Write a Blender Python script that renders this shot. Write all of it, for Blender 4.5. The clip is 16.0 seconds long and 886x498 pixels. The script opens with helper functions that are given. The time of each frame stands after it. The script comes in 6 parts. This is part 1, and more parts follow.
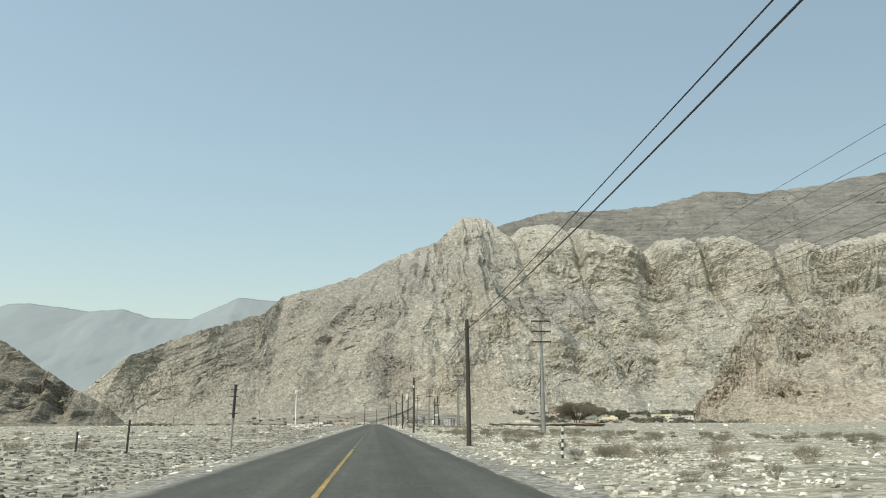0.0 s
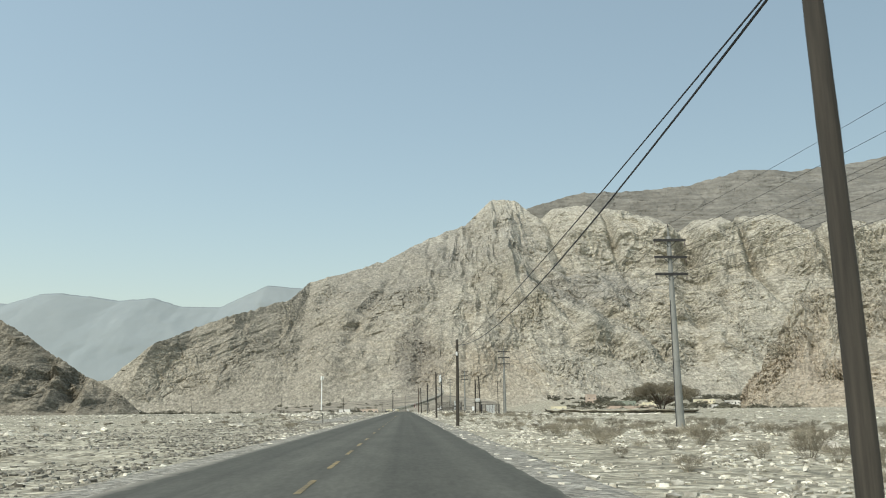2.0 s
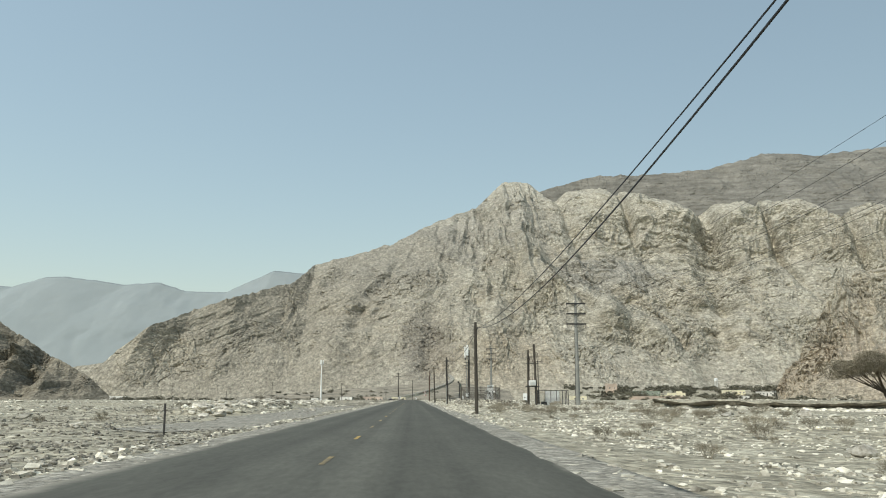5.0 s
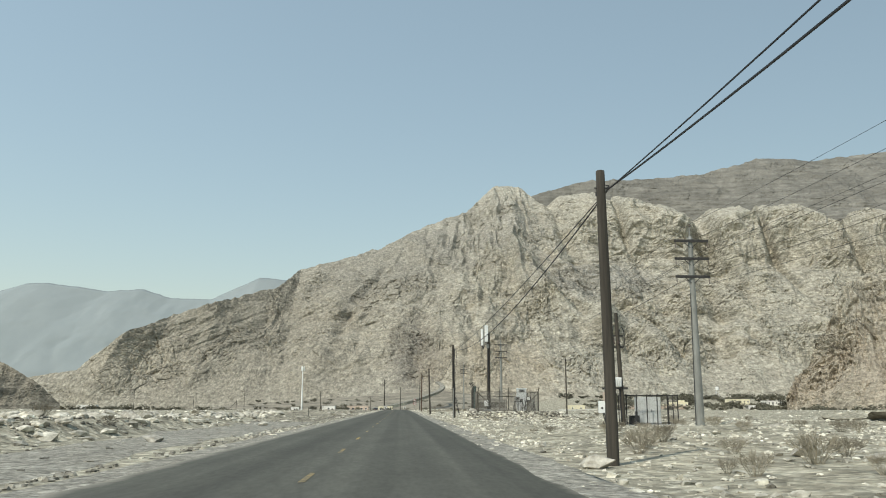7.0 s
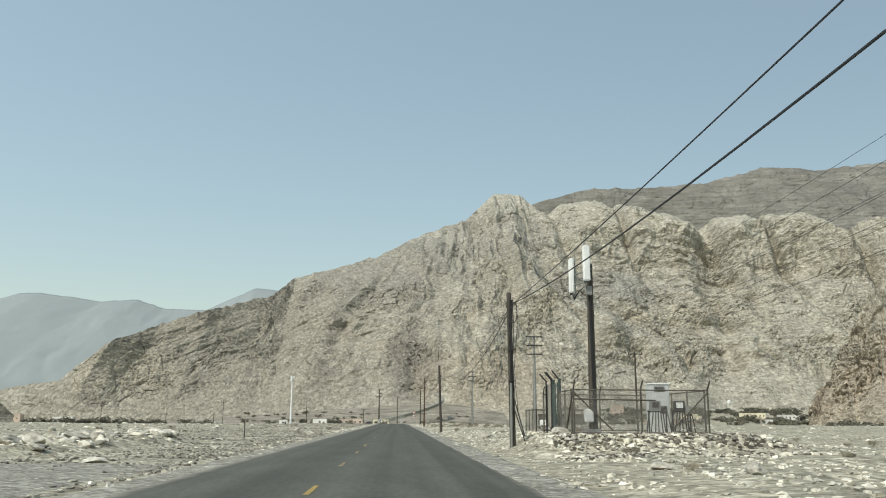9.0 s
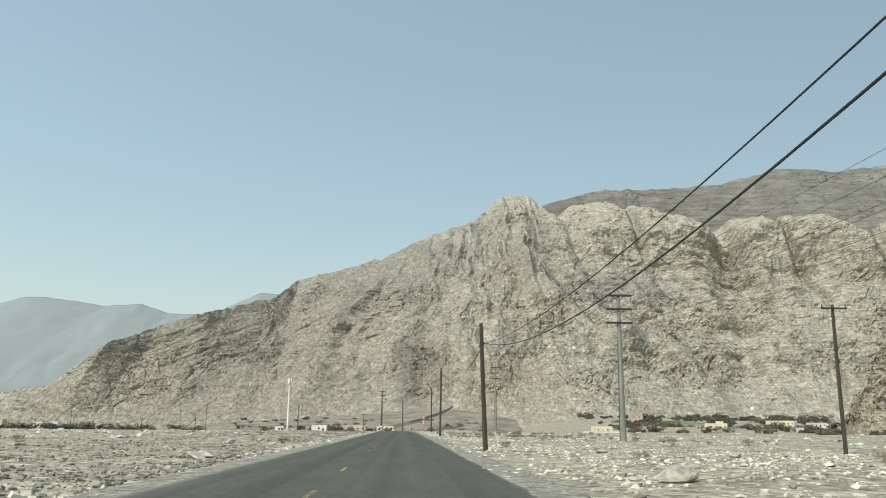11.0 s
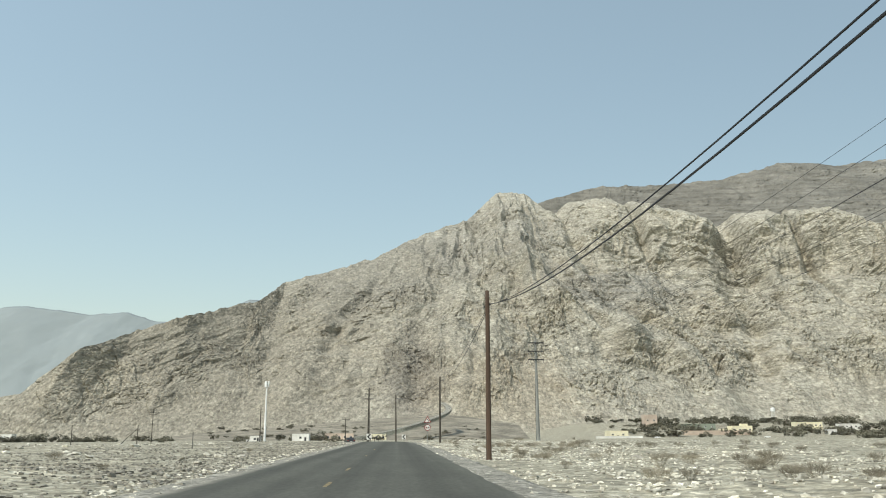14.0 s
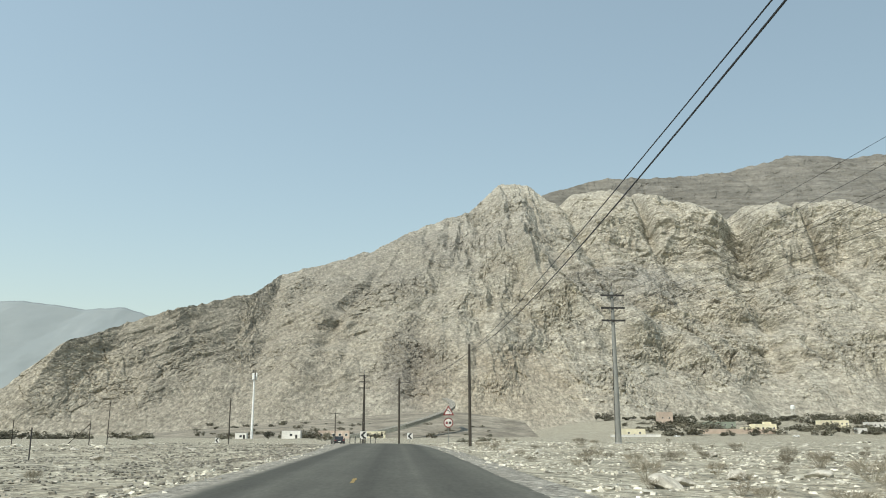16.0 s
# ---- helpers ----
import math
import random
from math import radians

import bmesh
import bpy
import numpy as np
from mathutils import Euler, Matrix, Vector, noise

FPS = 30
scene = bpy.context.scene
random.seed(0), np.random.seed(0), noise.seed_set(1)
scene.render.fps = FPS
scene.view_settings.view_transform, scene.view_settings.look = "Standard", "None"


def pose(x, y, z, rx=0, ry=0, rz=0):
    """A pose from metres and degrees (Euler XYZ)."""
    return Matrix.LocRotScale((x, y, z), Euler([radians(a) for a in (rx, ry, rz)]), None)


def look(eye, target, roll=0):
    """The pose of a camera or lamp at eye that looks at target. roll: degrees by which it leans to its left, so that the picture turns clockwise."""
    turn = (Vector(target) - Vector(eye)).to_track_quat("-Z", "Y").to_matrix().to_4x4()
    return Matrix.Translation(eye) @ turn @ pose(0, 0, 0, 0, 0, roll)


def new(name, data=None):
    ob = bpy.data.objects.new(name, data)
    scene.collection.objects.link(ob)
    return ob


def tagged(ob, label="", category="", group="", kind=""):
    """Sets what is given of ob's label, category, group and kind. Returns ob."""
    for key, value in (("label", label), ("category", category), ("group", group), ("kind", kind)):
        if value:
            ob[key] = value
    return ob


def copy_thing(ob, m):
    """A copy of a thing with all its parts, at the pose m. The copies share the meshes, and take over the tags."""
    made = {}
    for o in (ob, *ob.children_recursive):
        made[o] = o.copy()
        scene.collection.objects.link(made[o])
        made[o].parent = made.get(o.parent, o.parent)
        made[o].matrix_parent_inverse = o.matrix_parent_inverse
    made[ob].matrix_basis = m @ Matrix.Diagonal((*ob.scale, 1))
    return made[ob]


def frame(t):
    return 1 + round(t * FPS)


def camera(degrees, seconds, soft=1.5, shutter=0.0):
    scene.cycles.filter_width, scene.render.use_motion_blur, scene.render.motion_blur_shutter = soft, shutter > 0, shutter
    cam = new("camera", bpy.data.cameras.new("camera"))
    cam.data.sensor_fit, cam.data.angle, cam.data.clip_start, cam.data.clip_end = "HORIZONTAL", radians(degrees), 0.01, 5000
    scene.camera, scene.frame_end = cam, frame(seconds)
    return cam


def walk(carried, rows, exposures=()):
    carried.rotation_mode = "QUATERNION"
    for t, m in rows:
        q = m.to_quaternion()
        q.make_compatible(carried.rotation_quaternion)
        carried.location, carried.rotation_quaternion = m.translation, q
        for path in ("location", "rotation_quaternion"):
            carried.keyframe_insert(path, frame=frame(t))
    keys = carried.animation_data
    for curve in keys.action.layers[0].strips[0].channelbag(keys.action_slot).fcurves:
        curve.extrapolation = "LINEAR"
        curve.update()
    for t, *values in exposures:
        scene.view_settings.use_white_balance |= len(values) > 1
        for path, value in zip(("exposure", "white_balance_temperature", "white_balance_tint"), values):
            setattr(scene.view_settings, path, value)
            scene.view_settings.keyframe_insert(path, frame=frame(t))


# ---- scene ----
cam = camera(56.7, 16.0, soft=1.02, shutter=0.03)
walk(cam, [
    (0.0, pose(-0.53, 2.37, 1.37, 101.87, 0.27, -4.61)),
    (0.5, pose(-0.09, 12.94, 1.37, 101.72, 0.42, -3.63)),
    (1.0, pose(0.05, 23.57, 1.36, 101.54, 0.58, -2.98)),
    (1.5, pose(0.13, 34.17, 1.38, 101.32, 0.60, -2.67)),
    (2.0, pose(0.18, 44.93, 1.40, 100.98, 0.57, -2.57)),
    (2.5, pose(0.17, 55.93, 1.36, 100.64, 0.40, -2.59)),
    (3.0, pose(0.12, 67.21, 1.36, 100.37, 0.21, -2.50)),
    (3.5, pose(0.08, 78.74, 1.31, 100.21, 0.10, -2.26)),
    (4.0, pose(0.01, 90.46, 1.26, 100.19, -0.02, -2.01)),
    (6.5, pose(0.14, 149.49, 1.29, 100.49, -0.11, -2.62)),
    (7.0, pose(0.08, 161.25, 1.33, 100.82, -0.10, -2.91)),
    (7.5, pose(-0.02, 172.66, 1.35, 101.09, -0.05, -3.12)),
    (8.0, pose(0.01, 183.61, 1.27, 101.32, 0.09, -3.26)),
    (8.5, pose(0.02, 194.82, 1.41, 101.52, -0.01, -3.25)),
    (9.0, pose(0.03, 206.41, 1.40, 101.71, -0.29, -3.13)),
    (9.5, pose(0.09, 218.26, 1.39, 101.90, -0.61, -2.98)),
    (10.0, pose(0.08, 229.92, 1.35, 102.01, -0.75, -2.83)),
    (12.5, pose(0.25, 287.27, 1.33, 102.26, 0.08, -2.70)),
    (13.0, pose(0.20, 298.61, 1.33, 102.21, 0.21, -2.77)),
    (13.5, pose(0.17, 309.86, 1.34, 102.33, 0.27, -2.95)),
    (14.0, pose(0.16, 321.10, 1.33, 102.62, 0.28, -3.16)),
    (14.5, pose(0.13, 332.31, 1.35, 102.87, 0.11, -3.30)),
    (15.0, pose(0.07, 343.50, 1.37, 102.93, -0.00, -3.31)),
    (15.5, pose(-0.14, 354.75, 1.36, 102.74, -0.05, -3.29)),
    (16.0, pose(-0.48, 366.07, 1.39, 102.45, 0.07, -3.24)),
], exposures=[(0.0, 0.33), (1.5, 0.31), (3.0, 0.23), (6.5, 0.21), (9.5, 0.24), (12.5, 0.34), (16.0, 0.34)])

# ---------------------------------------------------------------- light
SUN_AZ, SUN_EL = radians(222), radians(50)   # clockwise from ahead (+y); height over the horizon
world = bpy.data.worlds.new("sky")
scene.world = world
world.use_nodes = True
wn = world.node_tree.nodes
sky = wn.new("ShaderNodeTexSky")
sky.sky_type = "NISHITA"
sky.sun_disc = False
sky.sun_elevation = SUN_EL
sky.sun_rotation = SUN_AZ
sky.altitude = 0
sky.air_density, sky.dust_density, sky.ozone_density = 1.6, 1.0, 1.0
wn["Background"].inputs["Strength"].default_value = 0.13
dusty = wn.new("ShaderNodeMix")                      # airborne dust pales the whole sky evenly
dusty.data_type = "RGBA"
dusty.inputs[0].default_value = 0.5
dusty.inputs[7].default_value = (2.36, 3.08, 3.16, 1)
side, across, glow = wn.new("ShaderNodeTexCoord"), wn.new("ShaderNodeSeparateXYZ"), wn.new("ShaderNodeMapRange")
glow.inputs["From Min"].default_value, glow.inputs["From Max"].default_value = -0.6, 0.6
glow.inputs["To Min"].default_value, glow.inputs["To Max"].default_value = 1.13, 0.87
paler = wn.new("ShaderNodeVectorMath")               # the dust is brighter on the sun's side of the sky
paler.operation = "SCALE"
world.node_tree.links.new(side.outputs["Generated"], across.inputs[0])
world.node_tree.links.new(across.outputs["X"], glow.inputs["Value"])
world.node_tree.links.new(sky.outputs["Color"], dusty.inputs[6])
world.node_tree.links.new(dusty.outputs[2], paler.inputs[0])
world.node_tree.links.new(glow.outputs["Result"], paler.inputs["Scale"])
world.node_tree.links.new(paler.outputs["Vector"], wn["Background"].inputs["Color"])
sun = bpy.data.lights.new("sun", "SUN")
sun.energy, sun.angle, sun.color = 2.7, radians(1.5), (1.0, 0.95, 0.84)
sun_ob = new("sun", sun)
sun_dir = Vector((math.sin(SUN_AZ) * math.cos(SUN_EL), math.cos(SUN_AZ) * math.cos(SUN_EL), math.sin(SUN_EL)))
sun_ob.matrix_world = look(sun_dir * 100, (0, 0, 0))


# ---------------------------------------------------------------- materials
def material(name, colours, scale=1.0, rough=0.85, metal=0.0, bump=0.3, bump_scale=None, stretch=(1, 1, 1), stains=0.25, per_object=0.0, island=False):
    """Two or three colours mixed by broad and fine noise in object space, with a bump of the fine grain."""
    m = bpy.data.materials.new(name)
    m.use_nodes = True
    n, l = m.node_tree.nodes, m.node_tree.links
    b = n["Principled BSDF"]
    b.inputs["Roughness"].default_value, b.inputs["Metallic"].default_value = rough, metal
    tc = n.new("ShaderNodeTexCoord")
    mp = n.new("ShaderNodeMapping")
    mp.inputs["Scale"].default_value = stretch
    l.new(tc.outputs["Object"], mp.inputs["Vector"])
    fine, broad = n.new("ShaderNodeTexNoise"), n.new("ShaderNodeTexNoise")
    fine.inputs["Scale"].default_value, fine.inputs["Detail"].default_value = scale, 8
    fine.inputs["Roughness"].default_value = 0.65
    broad.inputs["Scale"].default_value, broad.inputs["Detail"].default_value = scale / 9, 4
    for x in (fine, broad):
        l.new(mp.outputs["Vector"], x.inputs["Vector"])
    ramp = n.new("ShaderNodeValToRGB")
    e = ramp.color_ramp.elements
    e[0].position, e[1].position = 0.34, 0.66
    e[0].color, e[1].color = (*colours[0], 1), (*colours[-1], 1)
    if len(colours) > 2:
        mid = e.new(0.5)
        mid.color = (*colours[1], 1)
    l.new(fine.outputs["Fac"], ramp.inputs["Fac"])
    br = n.new("ShaderNodeMapRange")
    br.inputs["From Min"].default_value, br.inputs["From Max"].default_value = 0.3, 0.7
    br.inputs["To Min"].default_value, br.inputs["To Max"].default_value = 1 - stains, 1 + stains
    l.new(broad.outputs["Fac"], br.inputs["Value"])
    mul = n.new("ShaderNodeMix")
    mul.data_type, mul.blend_type = "RGBA", "MULTIPLY"
    mul.inputs[0].default_value = 1
    l.new(ramp.outputs["Color"], mul.inputs[6])
    l.new(br.outputs["Result"], mul.inputs[7])
    out = mul.outputs[2]
    if per_object or island:
        src = n.new("ShaderNodeNewGeometry").outputs["Random Per Island"] if island else n.new("ShaderNodeObjectInfo").outputs["Random"]
        pr = n.new("ShaderNodeMapRange")
        amount = per_object or 0.25
        pr.inputs["To Min"].default_value, pr.inputs["To Max"].default_value = 1 - amount, 1 + amount
        l.new(src, pr.inputs["Value"])
        m2 = n.new("ShaderNodeMix")
        m2.data_type, m2.blend_type = "RGBA", "MULTIPLY"
        m2.inputs[0].default_value = 1
        l.new(out, m2.inputs[6])
        l.new(pr.outputs["Result"], m2.inputs[7])
        out = m2.outputs[2]
    l.new(out, b.inputs["Base Color"])
    if bump:
        bp = n.new("ShaderNodeBump")
        bp.inputs["Strength"].default_value = bump
        bp.inputs["Distance"].default_value = bump_scale or 0.3 / scale
        l.new(fine.outputs["Fac"], bp.inputs["Height"])
        l.new(bp.outputs["Normal"], b.inputs["Normal"])
    return m


def rock(name, dark, mid, light, tint, size, relief, bands=0.3, pebbles=0.0, scree=None, tinted=0.5, upper=None, depth=1.0, blocks=0.0, zones=()):
    """Bare rock: blotches, beds along the height, tinted stains and cracks, at two scales."""
    m = bpy.data.materials.new(name)
    m.use_nodes = True
    n, l = m.node_tree.nodes, m.node_tree.links
    b = n["Principled BSDF"]
    b.inputs["Roughness"].default_value = 0.95
    b.inputs["Specular IOR Level"].default_value = 0.15
    tc = n.new("ShaderNodeTexCoord")

    def nz(scale, detail, stretch=(1, 1, 1), rough=0.65):
        mp, x = n.new("ShaderNodeMapping"), n.new("ShaderNodeTexNoise")
        mp.inputs["Scale"].default_value = (stretch[0], stretch[1] * depth, stretch[2])
        x.inputs["Scale"].default_value, x.inputs["Detail"].default_value, x.inputs["Roughness"].default_value = scale, detail, rough
        l.new(tc.outputs["Object"], mp.inputs["Vector"])
        l.new(mp.outputs["Vector"], x.inputs["Vector"])
        return x.outputs["Fac"]

    def mix(kind, fac, a, c):
        x = n.new("ShaderNodeMix")
        x.data_type, x.blend_type = "RGBA", kind
        for sock, val in ((x.inputs[0], fac), (x.inputs[6], a), (x.inputs[7], c)):
            if isinstance(val, (int, float)):
                sock.default_value = val
            elif isinstance(val, tuple):
                sock.default_value = (*val, 1)
            else:
                l.new(val, sock)
        return x.outputs[2]

    def span(val, lo, hi, to_lo, to_hi):
        x = n.new("ShaderNodeMapRange")
        for k, w in zip(("From Min", "From Max", "To Min", "To Max"), (lo, hi, to_lo, to_hi)):
            x.inputs[k].default_value = w
        l.new(val, x.inputs["Value"])
        return x.outputs["Result"]

    fine = nz(1 / size, 9, rough=0.75)
    beds = nz(1 / size, 5, (0.22, 0.22, 1.3))
    col = mix("MIX", span(fine, 0.36, 0.52, 0, 1), dark, mid)
    col = mix("MIX", span(fine, 0.52, 0.68, 0, 1), col, light)
    col = mix("MIX", span(nz(0.06 / size, 4), 0.48, 0.66, 0, tinted), col, tint)
    col = mix("MULTIPLY", 1.0, col, span(beds, 0.35, 0.65, 1 - bands, 1 + bands))
    col = mix("MULTIPLY", 1.0, col, span(nz(0.18 / size, 6), 0.3, 0.7, 0.78, 1.22))
    if upper:                                          # the paler massive beds of the cliffs above a wavy boundary
        pos, wavy = n.new("ShaderNodeSeparateXYZ"), n.new("ShaderNodeMath")
        l.new(tc.outputs["Object"], pos.inputs[0])
        wavy.operation, wavy.inputs[1].default_value = "MULTIPLY_ADD", 160
        l.new(nz(0.012, 5), wavy.inputs[0])
        l.new(pos.outputs["Z"], wavy.inputs[2])
        pale = n.new("ShaderNodeMath")
        pale.operation = "MULTIPLY"
        l.new(span(wavy.outputs[0], upper[0], upper[1], 0, 0.45), pale.inputs[0])
        l.new(span(fine, 0.36, 0.5, 0.15, 1), pale.inputs[1])
        col = mix("MIX", pale.outputs[0], col, upper[2])
    if scree:                                          # loose fine debris on less steep rock; also paints ledge tops as if lit
        geo, xyz = n.new("ShaderNodeNewGeometry"), n.new("ShaderNodeSeparateXYZ")
        l.new(geo.outputs["True Normal"], xyz.inputs[0])
        add = n.new("ShaderNodeMath")
        add.operation, add.inputs[1].default_value = "MULTIPLY_ADD", 0.35
        l.new(fine, add.inputs[0])
        l.new(xyz.outputs["Z"], add.inputs[2])
        col = mix("MIX", span(add.outputs[0], 0.95, 1.12, 0, 0.5), col, scree)
    for x0, z0, rx, rz, tone, amount in zones:        # stains, beds and a dark gully patch of another colour, with ragged edges
        mp, far, wide = n.new("ShaderNodeMapping"), n.new("ShaderNodeVectorMath"), n.new("ShaderNodeMath")
        mp.inputs["Location"].default_value = (-x0 / rx, 0, -z0 / rz)
        mp.inputs["Scale"].default_value = (1 / rx, 0, 1 / rz)
        far.operation = "LENGTH"
        wide.operation, wide.inputs[1].default_value = "MULTIPLY_ADD", 1.6
        l.new(tc.outputs["Object"], mp.inputs["Vector"])
        l.new(mp.outputs["Vector"], far.inputs[0])
        l.new(nz(0.02, 8), wide.inputs[0])
        l.new(far.outputs["Value"], wide.inputs[2])
        col = mix("MIX", span(wide.outputs[0], 2.0, 1.3, 0, amount), col, mix("MULTIPLY", 1.0, tone, span(fine, 0.36, 0.66, 0.6, 1.4)))
    bp = n.new("ShaderNodeBump")
    bp.inputs["Strength"].default_value, bp.inputs["Distance"].default_value = 0.9, relief
    l.new(fine, bp.inputs["Height"])
    if blocks:                                         # thin ledges along the beds
        lb = n.new("ShaderNodeBump")
        lb.inputs["Strength"].default_value, lb.inputs["Distance"].default_value = 0.7, relief
        l.new(beds, lb.inputs["Height"])
        l.new(bp.outputs["Normal"], lb.inputs["Normal"])
        bp = lb
    for grain, amount, deep in ((blocks, 0.14, 0.16), (blocks * 0.42, 0.2, 0.4)) if blocks else ():      # joints and broken blocks
        mp, vo, bw, b2 = n.new("ShaderNodeMapping"), n.new("ShaderNodeTexVoronoi"), n.new("ShaderNodeSeparateColor"), n.new("ShaderNodeBump")
        mp.inputs["Scale"].default_value = (1 / grain, depth / grain, 1.25 / grain)
        vo.inputs["Scale"].default_value = 1
        l.new(tc.outputs["Object"], mp.inputs["Vector"])
        l.new(mp.outputs["Vector"], vo.inputs["Vector"])
        l.new(vo.outputs["Color"], bw.inputs["Color"])
        col = mix("MULTIPLY", 1.0, col, span(bw.outputs["Red"], 0, 1, 1 - amount, 1 + amount))
        b2.invert = True
        b2.inputs["Strength"].default_value, b2.inputs["Distance"].default_value = 0.7, deep * grain
        l.new(vo.outputs["Distance"], b2.inputs["Height"])
        l.new(bp.outputs["Normal"], b2.inputs["Normal"])
        bp = b2
    for grain, amount in ((pebbles, 0.3), (pebbles * 0.4, 0.18)) if pebbles else ():
        vo, bw = n.new("ShaderNodeTexVoronoi"), n.new("ShaderNodeSeparateColor")
        vo.inputs["Scale"].default_value = grain
        l.new(tc.outputs["Object"], vo.inputs["Vector"])
        l.new(vo.outputs["Color"], bw.inputs["Color"])
        col = mix("MULTIPLY", 1.0, col, span(bw.outputs["Red"], 0, 1, 1 - amount, 1 + amount))
        col = mix("MULTIPLY", 1.0, col, span(vo.outputs["Distance"], 0.3, 0.6, 1.03, 0.88))
        b2 = n.new("ShaderNodeBump")
        b2.invert = True
        b2.inputs["Strength"].default_value, b2.inputs["Distance"].default_value = 0.6, 0.35 / grain
        l.new(vo.outputs["Distance"], b2.inputs["Height"])
        l.new(bp.outputs["Normal"], b2.inputs["Normal"])
        bp = b2
    l.new(col, b.inputs["Base Color"])
    l.new(bp.outputs["Normal"], b.inputs["Normal"])
    return m


M_ROCK = rock("rock_face", (0.225, 0.21, 0.169), (0.365, 0.345, 0.279), (0.53, 0.503, 0.417), (0.375, 0.338, 0.262), 4, 1.7, 0.2, scree=(0.375, 0.35, 0.284), upper=(365, 440, (0.49, 0.466, 0.39)), depth=0.4, blocks=6.0,
              zones=[(-240, 120, 330, 210, (0.285, 0.262, 0.208), 0.85), (-40, 290, 210, 100, (0.26, 0.246, 0.206), 0.7), (20, 70, 45, 70, (0.2, 0.185, 0.155), 0.7), (130, 45, 110, 60, (0.345, 0.295, 0.215), 0.5), (170, 380, 160, 120, (0.305, 0.292, 0.252), 0.45), (360, 235, 130, 50, (0.255, 0.248, 0.222), 0.55), (-390, 70, 60, 35, (0.47, 0.43, 0.34), 0.5)])
M_SPUR = rock("rock_spur", (0.22, 0.20, 0.156), (0.37, 0.34, 0.268), (0.52, 0.486, 0.395), (0.39, 0.33, 0.246), 2.6, 1.1, 0.15, scree=(0.37, 0.335, 0.26), depth=0.5, blocks=3.5,
              zones=[(360, 15, 40, 45, (0.37, 0.312, 0.235), 0.55)])
M_REAR = rock("rock_far", (0.165, 0.158, 0.135), (0.21, 0.202, 0.174), (0.262, 0.253, 0.222), (0.20, 0.188, 0.158), 14, 4.0, 0.2)
M_DARK = rock("rock_dark", (0.105, 0.096, 0.074), (0.2, 0.184, 0.143), (0.325, 0.30, 0.24), (0.19, 0.17, 0.13), 1.6, 0.6, 0.2, scree=(0.3, 0.268, 0.203), depth=0.5, blocks=2.2)
# Pale blue-grey puts the haze of distance into the rock's own colour.
M_HAZE = material("rock_painted_haze", [(0.247, 0.283, 0.287), (0.273, 0.308, 0.31)], 0.006, 1.0, bump=0.0, stains=0.08, stretch=(1, 1, 0.4))
M_FAN = rock("scree", (0.20, 0.18, 0.14), (0.29, 0.265, 0.21), (0.40, 0.37, 0.30), (0.27, 0.24, 0.185), 5, 1.5, 0.3)
M_GROUND = rock("gravel_ground", (0.235, 0.217, 0.163), (0.415, 0.389, 0.299), (0.65, 0.617, 0.5), (0.42, 0.38, 0.285), 0.8, 0.06, 0.0, pebbles=5.0)
# Soil darker than the ground, partly to stand in for undercut shade.
M_SOIL = rock("bank_soil", (0.11, 0.1, 0.078), (0.20, 0.18, 0.143), (0.30, 0.278, 0.225), (0.17, 0.15, 0.117), 0.3, 0.05, 0.4)
M_DUST = rock("dusty_shoulder", (0.23, 0.218, 0.18), (0.34, 0.326, 0.276), (0.46, 0.444, 0.385), (0.31, 0.292, 0.24), 0.35, 0.03, 0.0, pebbles=9.0)
M_TAR = material("asphalt", [(0.074, 0.074, 0.06), (0.10, 0.10, 0.083)], 8.0, 0.92, bump=0.25, bump_scale=0.008, stretch=(1, 0.25, 1), stains=0.12)
nt = M_TAR.node_tree                                 # dust and grit blown over the edges of the asphalt, in ragged patches
tn, tl = nt.nodes, nt.links
tarb = tn["Principled BSDF"]
tarb.inputs["Specular IOR Level"].default_value = 0.3
tar_in = tarb.inputs["Base Color"].links[0].from_socket
tco, sep, ragged = tn.new("ShaderNodeTexCoord"), tn.new("ShaderNodeSeparateXYZ"), tn.new("ShaderNodeTexNoise")
ragged.inputs["Scale"].default_value, ragged.inputs["Detail"].default_value, ragged.inputs["Roughness"].default_value = 0.9, 9, 0.7
tl.new(tco.outputs["Object"], sep.inputs[0])
tl.new(tco.outputs["Object"], ragged.inputs["Vector"])
off = tn.new("ShaderNodeMath")
off.inputs[1].default_value = 1.08
tl.new(sep.outputs["X"], off.inputs[0])
dist = tn.new("ShaderNodeMath")
dist.operation = "ABSOLUTE"
tl.new(off.outputs[0], dist.inputs[0])
rag = tn.new("ShaderNodeMath")
rag.operation, rag.inputs[1].default_value = "MULTIPLY_ADD", 0.9
tl.new(ragged.outputs["Fac"], rag.inputs[0])
tl.new(dist.outputs[0], rag.inputs[2])
fade = tn.new("ShaderNodeMapRange")
fade.inputs["From Min"].default_value, fade.inputs["From Max"].default_value, fade.inputs["To Max"].default_value = 4.28, 4.72, 0.9
tl.new(rag.outputs[0], fade.inputs["Value"])
dustmix = tn.new("ShaderNodeMix")
dustmix.data_type = "RGBA"
dustmix.inputs[7].default_value = (0.30, 0.28, 0.23, 1)
tl.new(fade.outputs["Result"], dustmix.inputs[0])
tl.new(tar_in, dustmix.inputs[6])
tl.new(dustmix.outputs[2], tarb.inputs["Base Color"])
lanes, lmap, lspan, lmul = tn.new("ShaderNodeTexNoise"), tn.new("ShaderNodeMapping"), tn.new("ShaderNodeMapRange"), tn.new("ShaderNodeMix")
lmap.inputs["Scale"].default_value = (1.0, 0.004, 1.0)          # lengthwise polish of the wheel tracks
